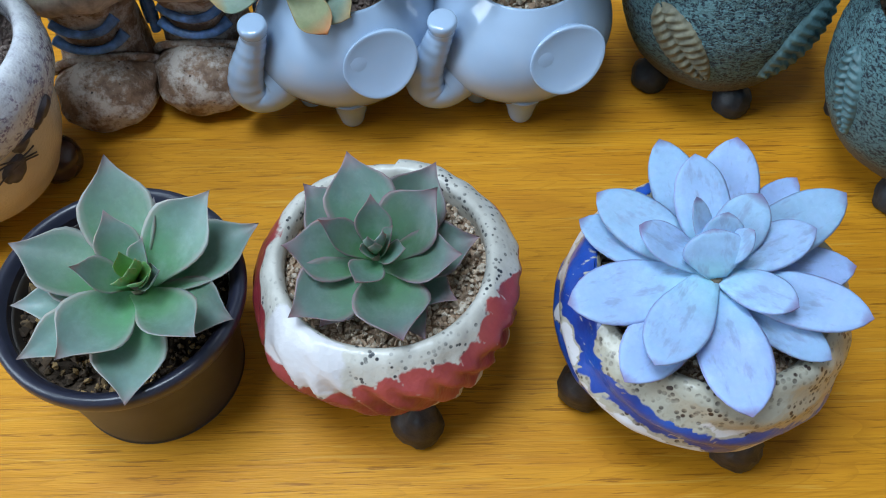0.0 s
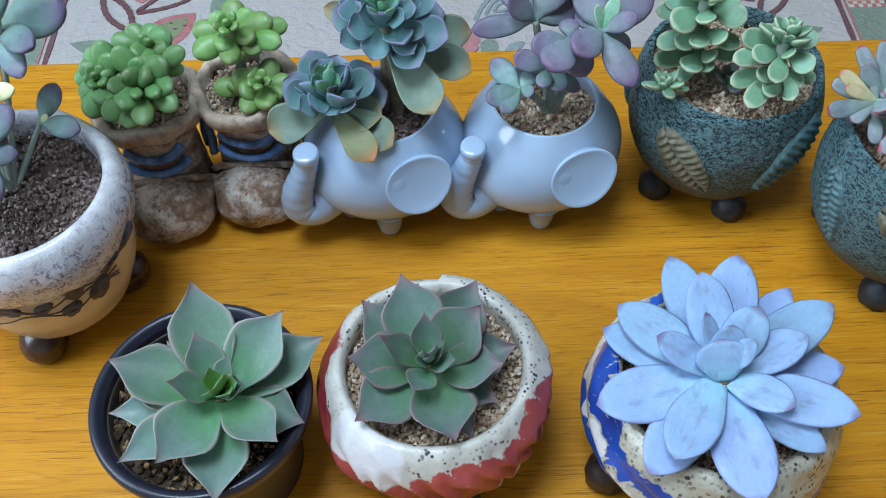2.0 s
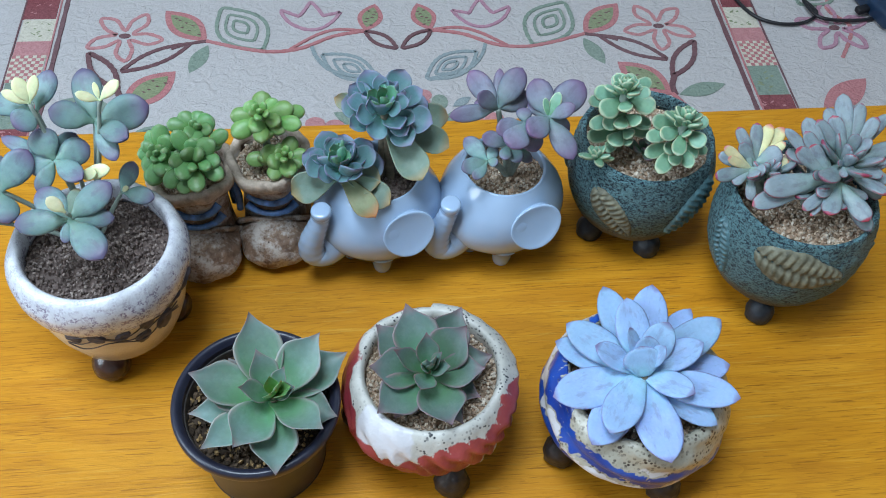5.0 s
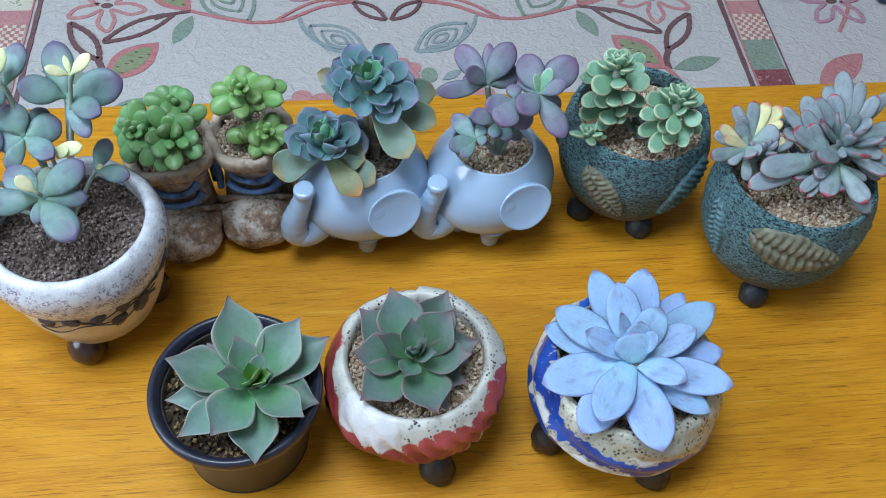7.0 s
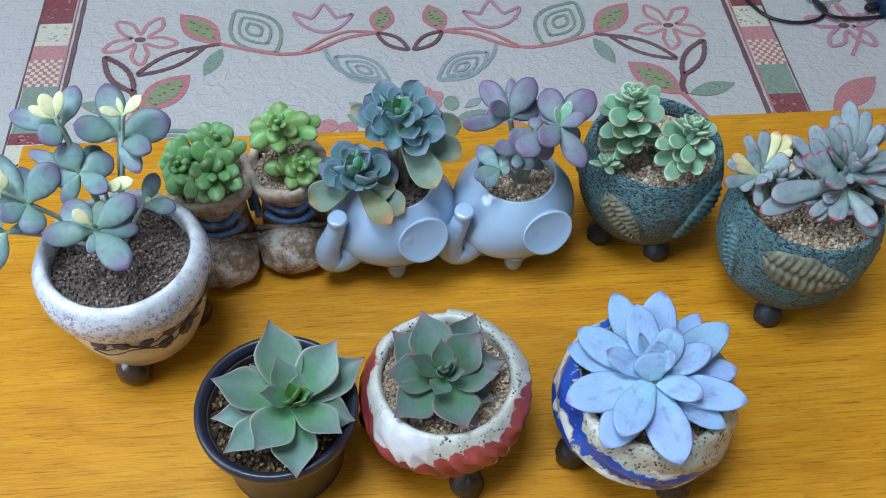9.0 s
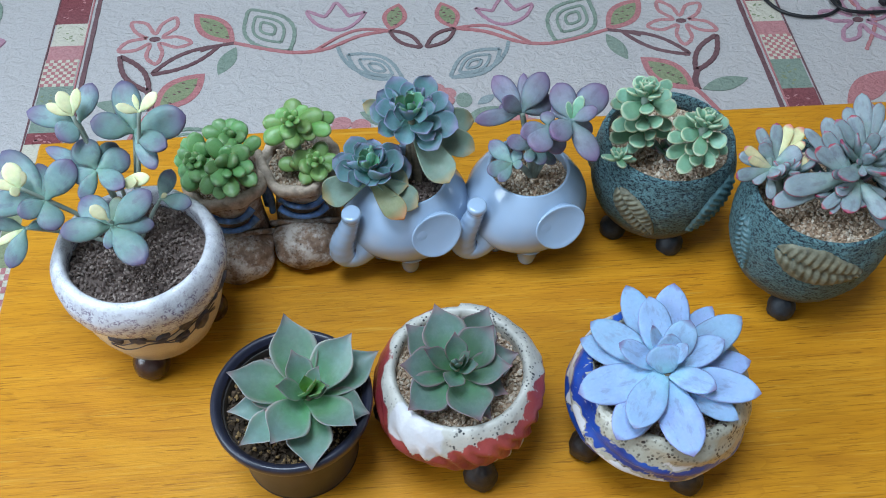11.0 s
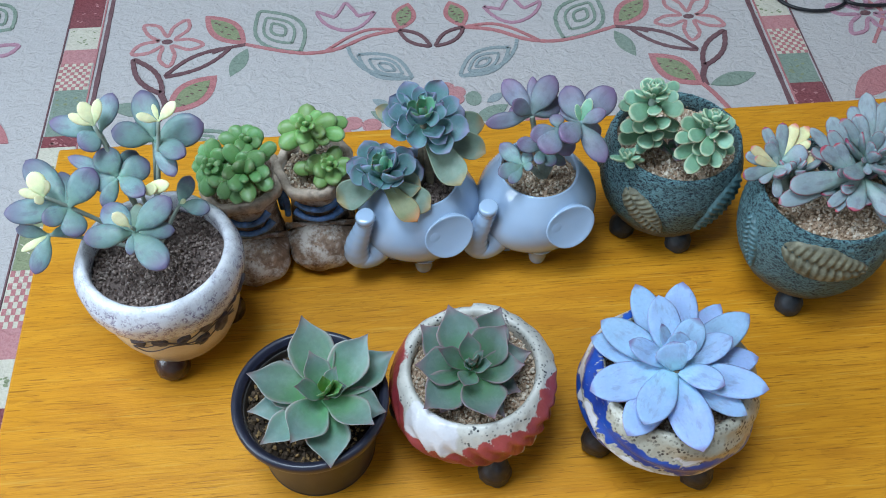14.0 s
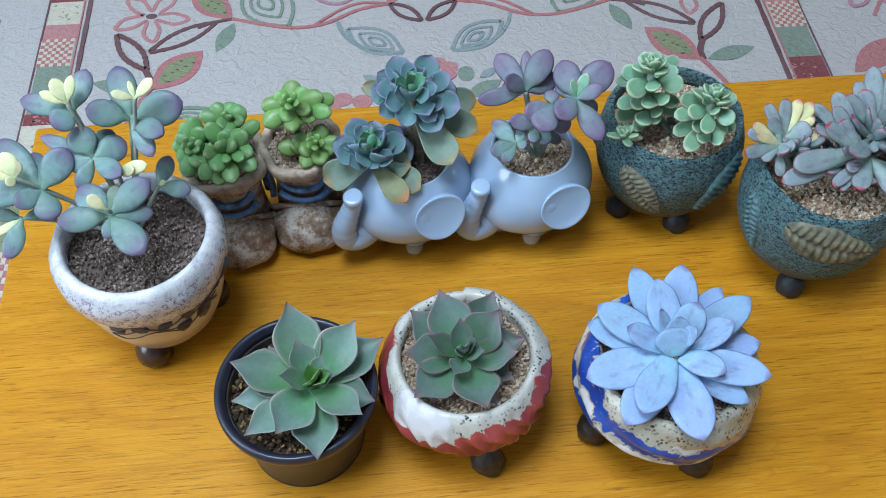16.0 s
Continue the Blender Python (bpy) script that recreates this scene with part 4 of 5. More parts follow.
def red_paint(q, s, z):
    a = turned(q, -90)
    if s > 0.66:
        return (0.0, 0.0, 0.0)
    edge = 0.0635 + 0.0060 * step(a - 25, 8) * step(110 - a, 12) + 0.006 * step(-a - 62, 8) + 0.003 * math.sin(a / 9)
    low = 0.016 + 0.028 * step(a - 20, 14)
    red = step(edge - z, 0.0018) * step(z - low, 0.002)
    white = math.exp(-((a + 34) / 24) ** 4) * step(z - (0.0555 - 0.00012 * (a + 34)), 0.0016) * step(0.0755 - z, 0.002)
    pleat = 0.5 + 0.5 * red_pleat(a, z)
    return (red * (1 - white) * (1.0 - 0.44 * pleat ** 5 * step(a + 40, 15)), white, white)


def red_fold(q, z):
    a = turned(q, -90)
    band = math.exp(-((z - 0.044) / 0.016) ** 4)
    folds = 0.0019 * red_pleat(a, z) * (0.8 + 0.5 * noise.noise(Vector((a / 25, z * 45, 7)))) * band * step(a + 140, 20)
    shell = 0.0028 * math.exp(-((a + 34) / 23) ** 4) * math.exp(-((z - 0.059) / 0.014) ** 4) * (1 + 0.25 * math.sin((a + z * 1500) / 4))
    ridge = 0.0026 * math.exp(-((z - 0.056 - 0.00008 * a) / 0.006) ** 2) * step(a - 15, 10)
    return folds + shell + ridge


def blue_paint(q, s, z):
    a = turned(q, -90)
    if s > 0.66:
        return (0.0, 0.0, 0.0)
    centre = 0.0490 - 0.00020 * a + 0.006 * noise.noise(Vector((a / 16, 0.3, 2.0))) + 0.003 * noise.noise(Vector((a / 5, 4.1, 2.0)))
    blue = math.exp(-((z - centre) / 0.0082) ** 4)
    streak = 0.5 + 0.5 * math.sin((z - centre) * 900 + a / 6 + 3 * noise.noise(Vector((a / 12, z * 50, 5))))
    white = math.exp(-((z - centre + 0.0145) / 0.0070) ** 4) * step(38 - a, 6) * (1 - 0.55 * streak ** 4)
    blue *= 1 - 0.5 * (1 - streak) ** 4
    under = step(centre - 0.0215 - z, 0.0015) * step(60 - a, 8)
    patch_ = 0.8 * math.exp(-((z - centre - 0.0095 ) / 0.0035) ** 2) * math.exp(-((a - 2) / 20) ** 2)
    return (min(1, blue * step(75 - a, 8) + under), max(white, patch_) * (1 - blue), 0.0)


def blue_fold(q, z):
    a = turned(q, -90)
    centre = 0.0490 - 0.00020 * a
    return 0.0014 * math.sin((z - centre) * 420) * math.exp(-((z - 0.038) / 0.02) ** 4) + 0.0008 * math.sin(a / 8 + z * 300)


BX, BY = 0.0195, 0.2962
bowl("red_bowl_planter", "round cream speckled bowl planter with red glazed folds", BX, BY, "red_glaze", 0.0525, red_paint, red_fold, (-70, 50, 175), 0.84)
soil("gravel", "buff gravel in the red bowl planter", BX, BY, 0.0610, 0.0415, "buff_soil", 3000, 0.0013, 5)
SLATE = Style("spade", "slate", 0.13, 22, 0.40, 0.004, "stem", 0.024, wide=1.13, single=True)
slate = thing("echeveria", "slate-green echeveria rosette with rosy leaf edges", "succulent", 0.0155, 0.2935, 0.0700)
sprout(slate, SLATE, (0, 0, -0.012), (0.0024, -0.0005, -0.002), ((140, 21, 43.7, 22.1, -7), (62, 26, 46.0, 24.3, 7), (16, 12, 40.0, 21.9, 11), (-24, 3, 33.6, 18.0, 10), (-57, 2, 37.4, 13.8, 4), (-124, 3, 34.3, 16.0, -9)))
sprout(slate, SLATE, (0, 0, -0.012), (0.0025, -0.0016, 0.003), ((113, 35, 43.5, 24.6, -2), (40, 43, 37.8, 23.5, 11), (-173, 23, 37.6, 22.6, -12), (-134, 10, 42.2, 23.4, -11), (-71, 13, 41.2, 25.6, 2), (-9, 28, 36.7, 19.0, 13)))
sprout(slate, SLATE, (0, 0, -0.012), (0.0027, -0.0034, 0.009), ((101, 65, 27.7, 12.3, 0), (174, 44, 29.0, 11.9, -12), (-104, 34, 24.7, 12.4, -11), (-27, 52, 21.7, 8.9, 21), (3, 73, 23.0, 6.9, 26)))
sprout(slate, SLATE, (0, 0, -0.012), (0.0022, -0.0033, 0.012), ((-109, 75, 18.6, 5.2, 18, "jade"), (-31, 76, 19.5, 5.2, -23, "jade"), (-78, 68, 19.5, 4.4, 1, "jade"), (-121, 58, 16.5, 5.7, -26, "jade")))

CX, CY = 0.1450, 0.2935
bowl("blue_bowl_planter", "round speckled bowl planter with blue and white swirled glaze", CX, CY, "blue_glaze", 0.0565, blue_paint, blue_fold, (-63, 60, 203), 0.80)
soil("gravel", "buff gravel in the blue bowl planter", CX, CY, 0.0620, 0.0445, "buff_soil", 3000, 0.0013, 6)
pearl = thing("pachyphytum", "powder-blue fleshy rosette with scuffed waxy leaves", "succulent", 0.1405, 0.285, 0.0745)
POWDER = Style("oval", "powder", 0.36, 16, 0.18, 0.0032, "stem", wide=1.12, single=True)
sprout(pearl, POWDER, (0.002, 0.002, -0.014), (0.0005, 0.002, 0.0089), ((105, 4, 61.7, 17.9, -8), (78, 12, 58.3, 21.2, -3), (52, 1, 58.9, 15.6, 3), (33, 12, 59.4, 20.0, 6), (11, -4, 55.7, 18.6, 10), (-17, 5, 55.6, 18.5, 11), (-34, -7, 49.2, 15.3, 11), (-79, -4, 52.8, 23.2, 7), (-128, -7, 51.7, 21.0, -2), (150, -7, 53.8, 18.3, -11), (-166, -3, 52.8, 22.8, -9)))
sprout(pearl, POWDER, (0.002, 0.002, -0.014), (0.0002, 0.003, 0.0112), ((141, 0, 51.6, 18.9, -11), (99, 22, 44.0, 18.6, -6), (56, 29, 33.1, 17.0, 1), (21, 16, 39.7, 16.2, 8), (-33, 13, 32.4, 15.1, 12), (-120, 2, 45.4, 20.1, -1), (161, 24, 32.1, 13.4, -12)))
sprout(pearl, POWDER, (0.002, 0.002, -0.014), (0.001, 0.003, 0.0139), ((128, 53, 29.4, 6.6, -12), (86, 61, 22.4, 13.3, -5), (25, 61, 21.3, 9.2, 8)))
sprout(pearl, POWDER, (0.002, 0.002, -0.014), (0.001, -0.001, 0.0142), ((108, 51, 18.3, 20.6, -9),))


# ---- white pot with brown feet ----
def white_pot(x, y):
    pot = thing("white_planter", "white frosted ceramic planter with dark floral relief on brown feet", "plant pot", x, y)
    prof = [(0.001, 0.014), (0.030, 0.0145), (0.0365, 0.0170), (0.0405, 0.026), (0.0448, 0.038), (0.0468, 0.050), (0.0478, 0.0635), (0.0520, 0.0685), (0.0545, 0.0765), (0.0546, 0.086), (0.0510, 0.0955), (0.0465, 0.0985), (0.0435, 0.0955), (0.0430, 0.086), (0.043, 0.074), (0.001, 0.072)]
    def shape(q, s, r, z):
        n = 0.0009 * noise.noise(Vector((math.cos(q) * 3, math.sin(q) * 3, z * 50)))
        drip = 0.0022 * noise.noise(Vector((math.cos(q) * 5, math.sin(q) * 5, 1.5))) if 0.055 < z < 0.075 else 0
        return r + n, z + n + drip
    def paint(q, s, z):
        low = step(0.0660 + 0.003 * math.sin(math.degrees(q) / 13) - z, 0.004) if s < 0.66 else 0.0
        return (low, 0.55 * step(z - 0.088, 0.004), 0.5 if z > 0.092 else 0.0)
    part("body", lathe(prof, 128, 90, shape, paint), MAT["white_glaze"], pot)
    for a in (-95, 25, 145):
        part("foot", lump(0.0125, 0.0125, 0.012, 0.0, 0.06, flat_bottom=-0.7), MAT["brown_glaze"], pot, "glossy brown foot", at=pose(0.033 * math.cos(radians(a)), 0.033 * math.sin(radians(a)), 0))
    at = profile_radius(prof[:11])
    for th0, z0, th1, z1, half in ((-74, 0.055, -62, 0.061, 0.004), (-60, 0.046, -48, 0.054, 0.0055), (-54, 0.058, -42, 0.066, 0.0055), (-40, 0.046, -28, 0.060, 0.007), (-30, 0.060, -18, 0.070, 0.006), (-16, 0.062, -4, 0.078, 0.0065), (-80, 0.058, -94, 0.061, 0.0045), (-98, 0.057, -112, 0.059, 0.0045)):
        part("flower_relief", on_body(at, th0, z0, th1, z1, half, 3, 0.0014, 0.0005, 12, 6), MAT["ink_relief"], pot, "dark painted flower relief")
    for k in range(3):
        pts = [((at(0.054 + 0.004 * k) + 0.0012) * math.cos(radians(t)), (at(0.054 + 0.004 * k) + 0.0012) * math.sin(radians(t)), 0.052 + 0.004 * k + 0.003 * math.sin(t / 7 + k)) for t in range(-110, -10, 10)]
        part("tendril", tube(pts, [0.0004] * len(pts), 50, 6), MAT["ink_relief"], pot)
    return pot


WX, WY = -0.186, 0.3685
white_pot(WX, WY)
soil("potting_soil", "grey-brown gritty soil in the white planter", WX, WY, 0.0835, 0.0436, "grey_soil", 2000, 0.0013, 8)


opal = thing("paddle_succulent", "branching succulent with paddle leaves, blue-green with violet tips and yellow buds", "succulent", WX, WY, 0.082)
PADDLE = Style("egg", "opal", 0.55, 14, 0.12, 0.0017, wide=1.04)
sprout(opal, PADDLE, (-0.004, 0.008, 0.0), (0.0082, 0.0365, 0.0791), ((109, 27, 33.3, 16.7, 3), (15, 11, 31.9, 20.0, 38), (-35, 7, 27.3, 12.8, 25), (-178, 21, 25.4, 15.6, -34), (138, 1, 20.8, 9.8, -18), (-56, -23, 26.6, 10.9, 6)))
sprout(opal, PADDLE, (-0.004, 0.008, 0.0), (0.0159, 0.0335, 0.0986), ((30, 37, 16.2, 6.6, 41, "butter"), (180, 23, 13.1, 5.6, -34, "butter"), (112, 46, 10.6, 3.3, 1, "butter")))
sprout(opal, PADDLE, (-0.004, 0.008, 0.0), (-0.0232, 0.0365, 0.0861), ((76, 25, 25.8, 12.4, 24), (171, 7, 31.3, 13.0, -31), (-118, 6, 16.5, 14.7, -35), (169, -26, 13.4, 10.3, -44)))
sprout(opal, PADDLE, (-0.004, 0.008, 0.0), (-0.0236, 0.0335, 0.0949), ((168, 22, 16.0, 6.0, -28, "butter"), (130, 46, 15.8, 8.7, -7, "butter"), (75, 43, 16.2, 6.0, 24, "butter")))
sprout(opal, PADDLE, (-0.004, 0.008, 0.0), (-0.0148, 0.0195, 0.0642), ((130, 39, 19.9, 16.5, -7), (33, 2, 20.8, 16.0, 36), (-40, 6, 26.2, 12.2, 18), (158, 6, 35.2, 9.1, -25), (-173, -22, 17.4, 11.8, -40), (-125, -37, 21.0, 9.7, -32), (71, 2, 22.1, 12.7, 28)))
sprout(opal, PADDLE, (-0.004, 0.008, 0.0), (-0.0449, 0.0035, 0.0533), ((137, 21, 40.7, 18.0, -9), (52, 31, 28.8, 17.2, 33), (-174, -1, 38.9, 15.8, -33), (-126, 12, 18.6, 12.2, -36), (-67, -20, 20.1, 15.0, -6), (109, 17, 25.4, 12.6, 8)))
sprout(opal, PADDLE, (-0.004, 0.008, 0.0), (-0.0551, 0.0015, 0.0664), ((124, 43, 16.4, 10.8, 0, "butter"), (79, 42, 10.2, 5.7, 24, "butter"), (177, 17, 14.8, 6.0, -29, "butter"), (-113, 20, 7.6, 6.0, -39, "butter")))
sprout(opal, PADDLE, (-0.004, 0.008, 0.0), (-0.0609, -0.0035, 0.0354), ((172, 6, 21.3, 8.4, -27), (-107, -24, 25.9, 11.5, -26), (-148, -11, 19.4, 4.9, -35, "butter"), (30, -9, 14.4, 7.1, 35)))
sprout(opal, PADDLE, (-0.004, 0.008, 0.0), (-0.0007, -0.0165, 0.0542), ((40, 21, 30.2, 15.6, 33), (-169, 2, 29.0, 14.7, -32), (-46, -9, 32.6, 17.2, 10), (140, 11, 26.4, 16.4, -13), (86, 13, 19.7, 8.9, 18, "olive"), (12, -9, 24.0, 10.9, 32), (-97, -28, 13.7, 6.7, -18), (11, -35, 14.6, 8.9, 33)))
sprout(opal, PADDLE, (-0.004, 0.008, 0.0), (0.0004, -0.0195, 0.0635), ((155, 34, 12.7, 7.3, -19, "butter"),))
sprout(opal, PADDLE, (-0.004, 0.008, 0.0), (0.0169, 0.0215, 0.0353), ((66, 34, 19.5, 10.8, 24), (-14, 3, 21.1, 10.7, 29), (88, 6, 11.8, 5.1, 16), (8, 43, 6.2, 3.2, 46, "butter")))
sprout(opal, PADDLE, (-0.004, 0.008, 0.0), (0.0, 0.0115, 0.0598), ((-5, 21, 11.7, 7.5, 38, "butter"), (8, 14, 18.5, 8.2, 36, "butter")))


# ---- boot planters ----
def boot(x, y, rz, label):
    pot = thing("boot_planter", label, "plant pot", x, y, 0, rz, "pair of boot planters")
    def shape(q, s, r, z):
        n = 0.0022 * noise.noise(Vector((math.cos(q) * 1.6, math.sin(q) * 1.6, z * 30 + x * 50))) + 0.0009 * noise.noise(Vector((math.cos(q) * 6, math.sin(q) * 6, z * 110)))
        pleat = 0.0012 * math.sin(q * 7 + z * 60) * step(z - 0.05, 0.006)
        return r + n + pleat, z + n + 0.0022 * math.sin(q * 3 + x * 90) * step(z - 0.06, 0.005)
    part("shaft", lathe([(0.001, 0.001), (0.024, 0.001), (0.0245, 0.004), (0.0235, 0.018), (0.0215, 0.035), (0.0212, 0.048), (0.0240, 0.062), (0.0275, 0.072), (0.0275, 0.0745), (0.0235, 0.0745), (0.0225, 0.066), (0.021, 0.056), (0.001, 0.056)], 72, 60, shape), MAT["boot_clay"], pot)
    part("cuff", lathe([(0.0245, 0.0660), (0.0278, 0.0672), (0.0298, 0.0720), (0.0292, 0.0765), (0.0262, 0.0778), (0.0236, 0.0760), (0.0232, 0.0690), (0.0245, 0.0660)], 72, 26, shape), MAT["boot_rim"], pot, "rough buff clay cuff")
    part("toe", lump(0.0268, 0.027, 0.0190, 0.10, 0.14, 32, 20, flat_bottom=-0.85), MAT["boot_clay"], pot, "pitted rounded toe cap", at=pose(0, -0.023, 0.0))
    part("welt", tube([(-0.0285, 0.002, 0.006), (-0.0268, -0.010, 0.018), (-0.019, -0.0185, 0.030), (0, -0.0225, 0.0355), (0.019, -0.0185, 0.030), (0.0268, -0.010, 0.018), (0.0285, 0.002, 0.006)], [0.0018, 0.0026, 0.0022, 0.0020, 0.0022, 0.0026, 0.0018], 40, 8), MAT["boot_clay"], pot, "weathered clay welt")
    for z, y0, w in ((0.0430, -0.0225, 0.0170), (0.0540, -0.0230, 0.0150)):
        pts = [(-w, y0 + 0.0045, z + 0.003), (-w * 0.6, y0 + 0.0005, z + 0.0005), (0, y0 - 0.0012, z - 0.0012), (w * 0.6, y0 + 0.0005, z - 0.0003), (w, y0 + 0.0045, z + 0.0035)]
        part("lace", tube(pts, [0.0030, 0.0023, 0.0021, 0.0024, 0.0031], 24, 10), MAT["lace"], pot, "blue glazed lace")
    part("side_lace", tube([(0.0265, 0.004, 0.056), (0.0285, -0.001, 0.044), (0.0282, -0.003, 0.032)], [0.0026, 0.0028, 0.0024], 16, 8), MAT["lace"], pot, "blue glazed lace")
    part("side_lace", tube([(-0.0265, 0.004, 0.056), (-0.0285, -0.001, 0.044), (-0.0282, -0.003, 0.032)], [0.0026, 0.0028, 0.0024], 16, 8), MAT["lace"], pot, "blue glazed lace")
    return pot


boot(-0.0925, 0.4625, 4, "weathered brown clay boot planter with blue laces")
boot(-0.1440, 0.4480, 12, "dark brown clay boot planter with blue laces")
soil("gravel", "buff gravel in the light boot planter", -0.0925, 0.4625, 0.069, 0.0228, "buff_soil", 900, 0.0014, 11)
soil("gravel", "buff gravel in the dark boot planter", -0.1440, 0.4480, 0.069, 0.0228, "buff_soil", 900, 0.0014, 12)


def bean_plant(label, x, y, mat, cores):
    plant = thing("bean_succulent", label, "succulent", x, y, 0.071)
    rng = random.Random(round(x * -1000))
    for (cx, cy, cz), n, size, tilt in cores:
        stem = branch(plant, [(0, 0, -0.004), (cx * 0.6, cy * 0.6, cz * 0.4), (cx, cy, cz)], 0.003, 0.002)
        rosette(stem, (cx, cy, cz), size, n, "bean", mat, -5, 75, 0.62, 0.0085, 14, 0.05, tilt, rng, inner=0.6, start=rng.uniform(0, 360), gap=0.003, loose=0.5)
    return plant


LIME = Style("bean", "lime", 0.85, 14, 0.05, 0.003, longest=1.55, wide=1.1)
lime = bean_plant("lime-green succulent with plump bean leaves in a boot planter", -0.0925, 0.4625, "lime", [((-0.002, 0.006, 0.026), 12, 0.017, (-10, 0)), ((0.008, -0.010, 0.010), 10, 0.014, (-16, 8))])
sprout(lime, LIME, (0, 0, -0.004), (-0.0025, 0.0055, 0.0363), ((88, 37, 17.3, 12.6, 8), (37, 33, 15.7, 9.4, 32), (-172, 8, 20.1, 11.7, -36), (159, 36, 13.7, 10.9, -29), (-97, 9, 16.8, 11.6, -17), (-140, -9, 23.4, 12.4, -32), (-84, -4, 22.2, 10.0, -4), (-36, 16, 17.8, 9.3, 33), (9, 16, 22.7, 12.5, 37), (10, 3, 29.3, 9.4, 36), (-17, 2, 28.6, 10.1, 33), (-34, -9, 19.8, 9.4, 26)))
sprout(lime, LIME, (0, 0, -0.004), (-0.0018, 0.0005, 0.0447), ((-160, 64, 8.7, 5.4, -50), (-1, 65, 9.6, 5.4, 50), (-136, 30, 9.3, 5.4, -44), (-90, 23, 11.6, 5.3, -17), (-46, 32, 11.4, 5.3, 43), (-75, 56, 11.1, 4.6, -9)))
sprout(lime, LIME, (0, 0, -0.004), (0.0113, -0.0105, 0.0131), ((54, 38, 16.9, 11.1, 24), (-173, 34, 15.9, 12.6, -37), (-175, 2, 24.4, 10.3, -34), (-122, 25, 13.7, 11.7, -36), (-65, 7, 18.7, 11.7, 12), (-109, -5, 18.4, 10.2, -18), (4, 11, 18.1, 10.3, 35), (-23, 2, 15.1, 8.7, 30)))
sprout(lime, LIME, (0, 0, -0.004), (0.0133, -0.0155, 0.0216), ((-158, 50, 7.9, 5.0, -49), (11, 69, 8.5, 5.0, 50), (-28, 31, 9.2, 5.0, 42), (-83, 24, 10.4, 5.0, -4), (-115, 33, 10.1, 5.0, -41), (-69, 57, 10.2, 4.2, -31)))
BEAN = Style("bean", "bean", 0.85, 14, 0.05, 0.003, longest=1.55, wide=1.1)
bean = bean_plant("dense mid-green succulent with plump bean leaves in a boot planter", -0.1470, 0.4440, "bean", [((-0.010, -0.002, 0.020), 12, 0.018, (0, -15)), ((0.010, 0.008, 0.024), 12, 0.017, (5, 10)), ((0.008, -0.010, 0.022), 14, 0.018, (-25, 5))])
sprout(bean, BEAN, (0, 0, -0.004), (-0.0103, -0.002, 0.0272), ((135, 36, 16.5, 10.8, -14), (100, 49, 18.3, 11.6, 5), (-170, 1, 16.0, 10.8, -35), (-127, -13, 17.4, 11.5, -29), (-82, 0, 20.2, 11.4, -9), (-104, -21, 23.9, 13.0, -19), (174, 25, 14.3, 10.0, -31), (30, 65, 13.5, 9.9, 47)))
sprout(bean, BEAN, (0, 0, -0.004), (-0.0131, -0.007, 0.0288), ((147, 72, 9.0, 5.7, -23), (21, 65, 9.5, 5.7, 50), (-143, 41, 7.6, 5.7, -46), (-85, 26, 10.1, 5.7, -22), (-44, 29, 12.0, 5.7, 34), (-61, 61, 11.5, 4.5, -18)))
sprout(bean, BEAN, (0, 0, -0.004), (0.0105, 0.011, 0.0364), ((147, 31, 14.4, 10.8, -22), (-179, 15, 18.3, 10.0, -34), (19, 24, 13.9, 12.4, 38), (67, 35, 12.3, 11.6, 22), (-102, 20, 12.2, 9.9, -29), (-22, 17, 13.5, 9.2, 36), (-78, 9, 14.1, 9.9, -5), (-46, 55, 11.1, 5.3, -50), (-116, 81, 9.2, 5.7, 40)))
sprout(bean, BEAN, (0, 0, -0.004), (0.0112, -0.012, 0.0343), ((144, 51, 19.7, 10.5, -20), (-126, 24, 18.4, 9.3, -38), (-102, 59, 15.2, 10.0, 50), (-43, 46, 17.4, 9.7, 50), (-23, 10, 21.4, 10.5, 31), (6, 38, 20.3, 12.0, 43), (28, 24, 28.2, 9.1, 35), (-99, 5, 21.1, 11.9, -20), (-125, -17, 25.9, 10.6, -27), (-35, -8, 26.2, 10.6, 22), (-74, -9, 27.4, 10.5, -1), (-100, -27, 25.2, 10.6, -15), (-76, 21, 20.5, 5.9, -5), (-47, 16, 22.0, 7.4, 23), (66, 75, 12.7, 9.0, 27)))


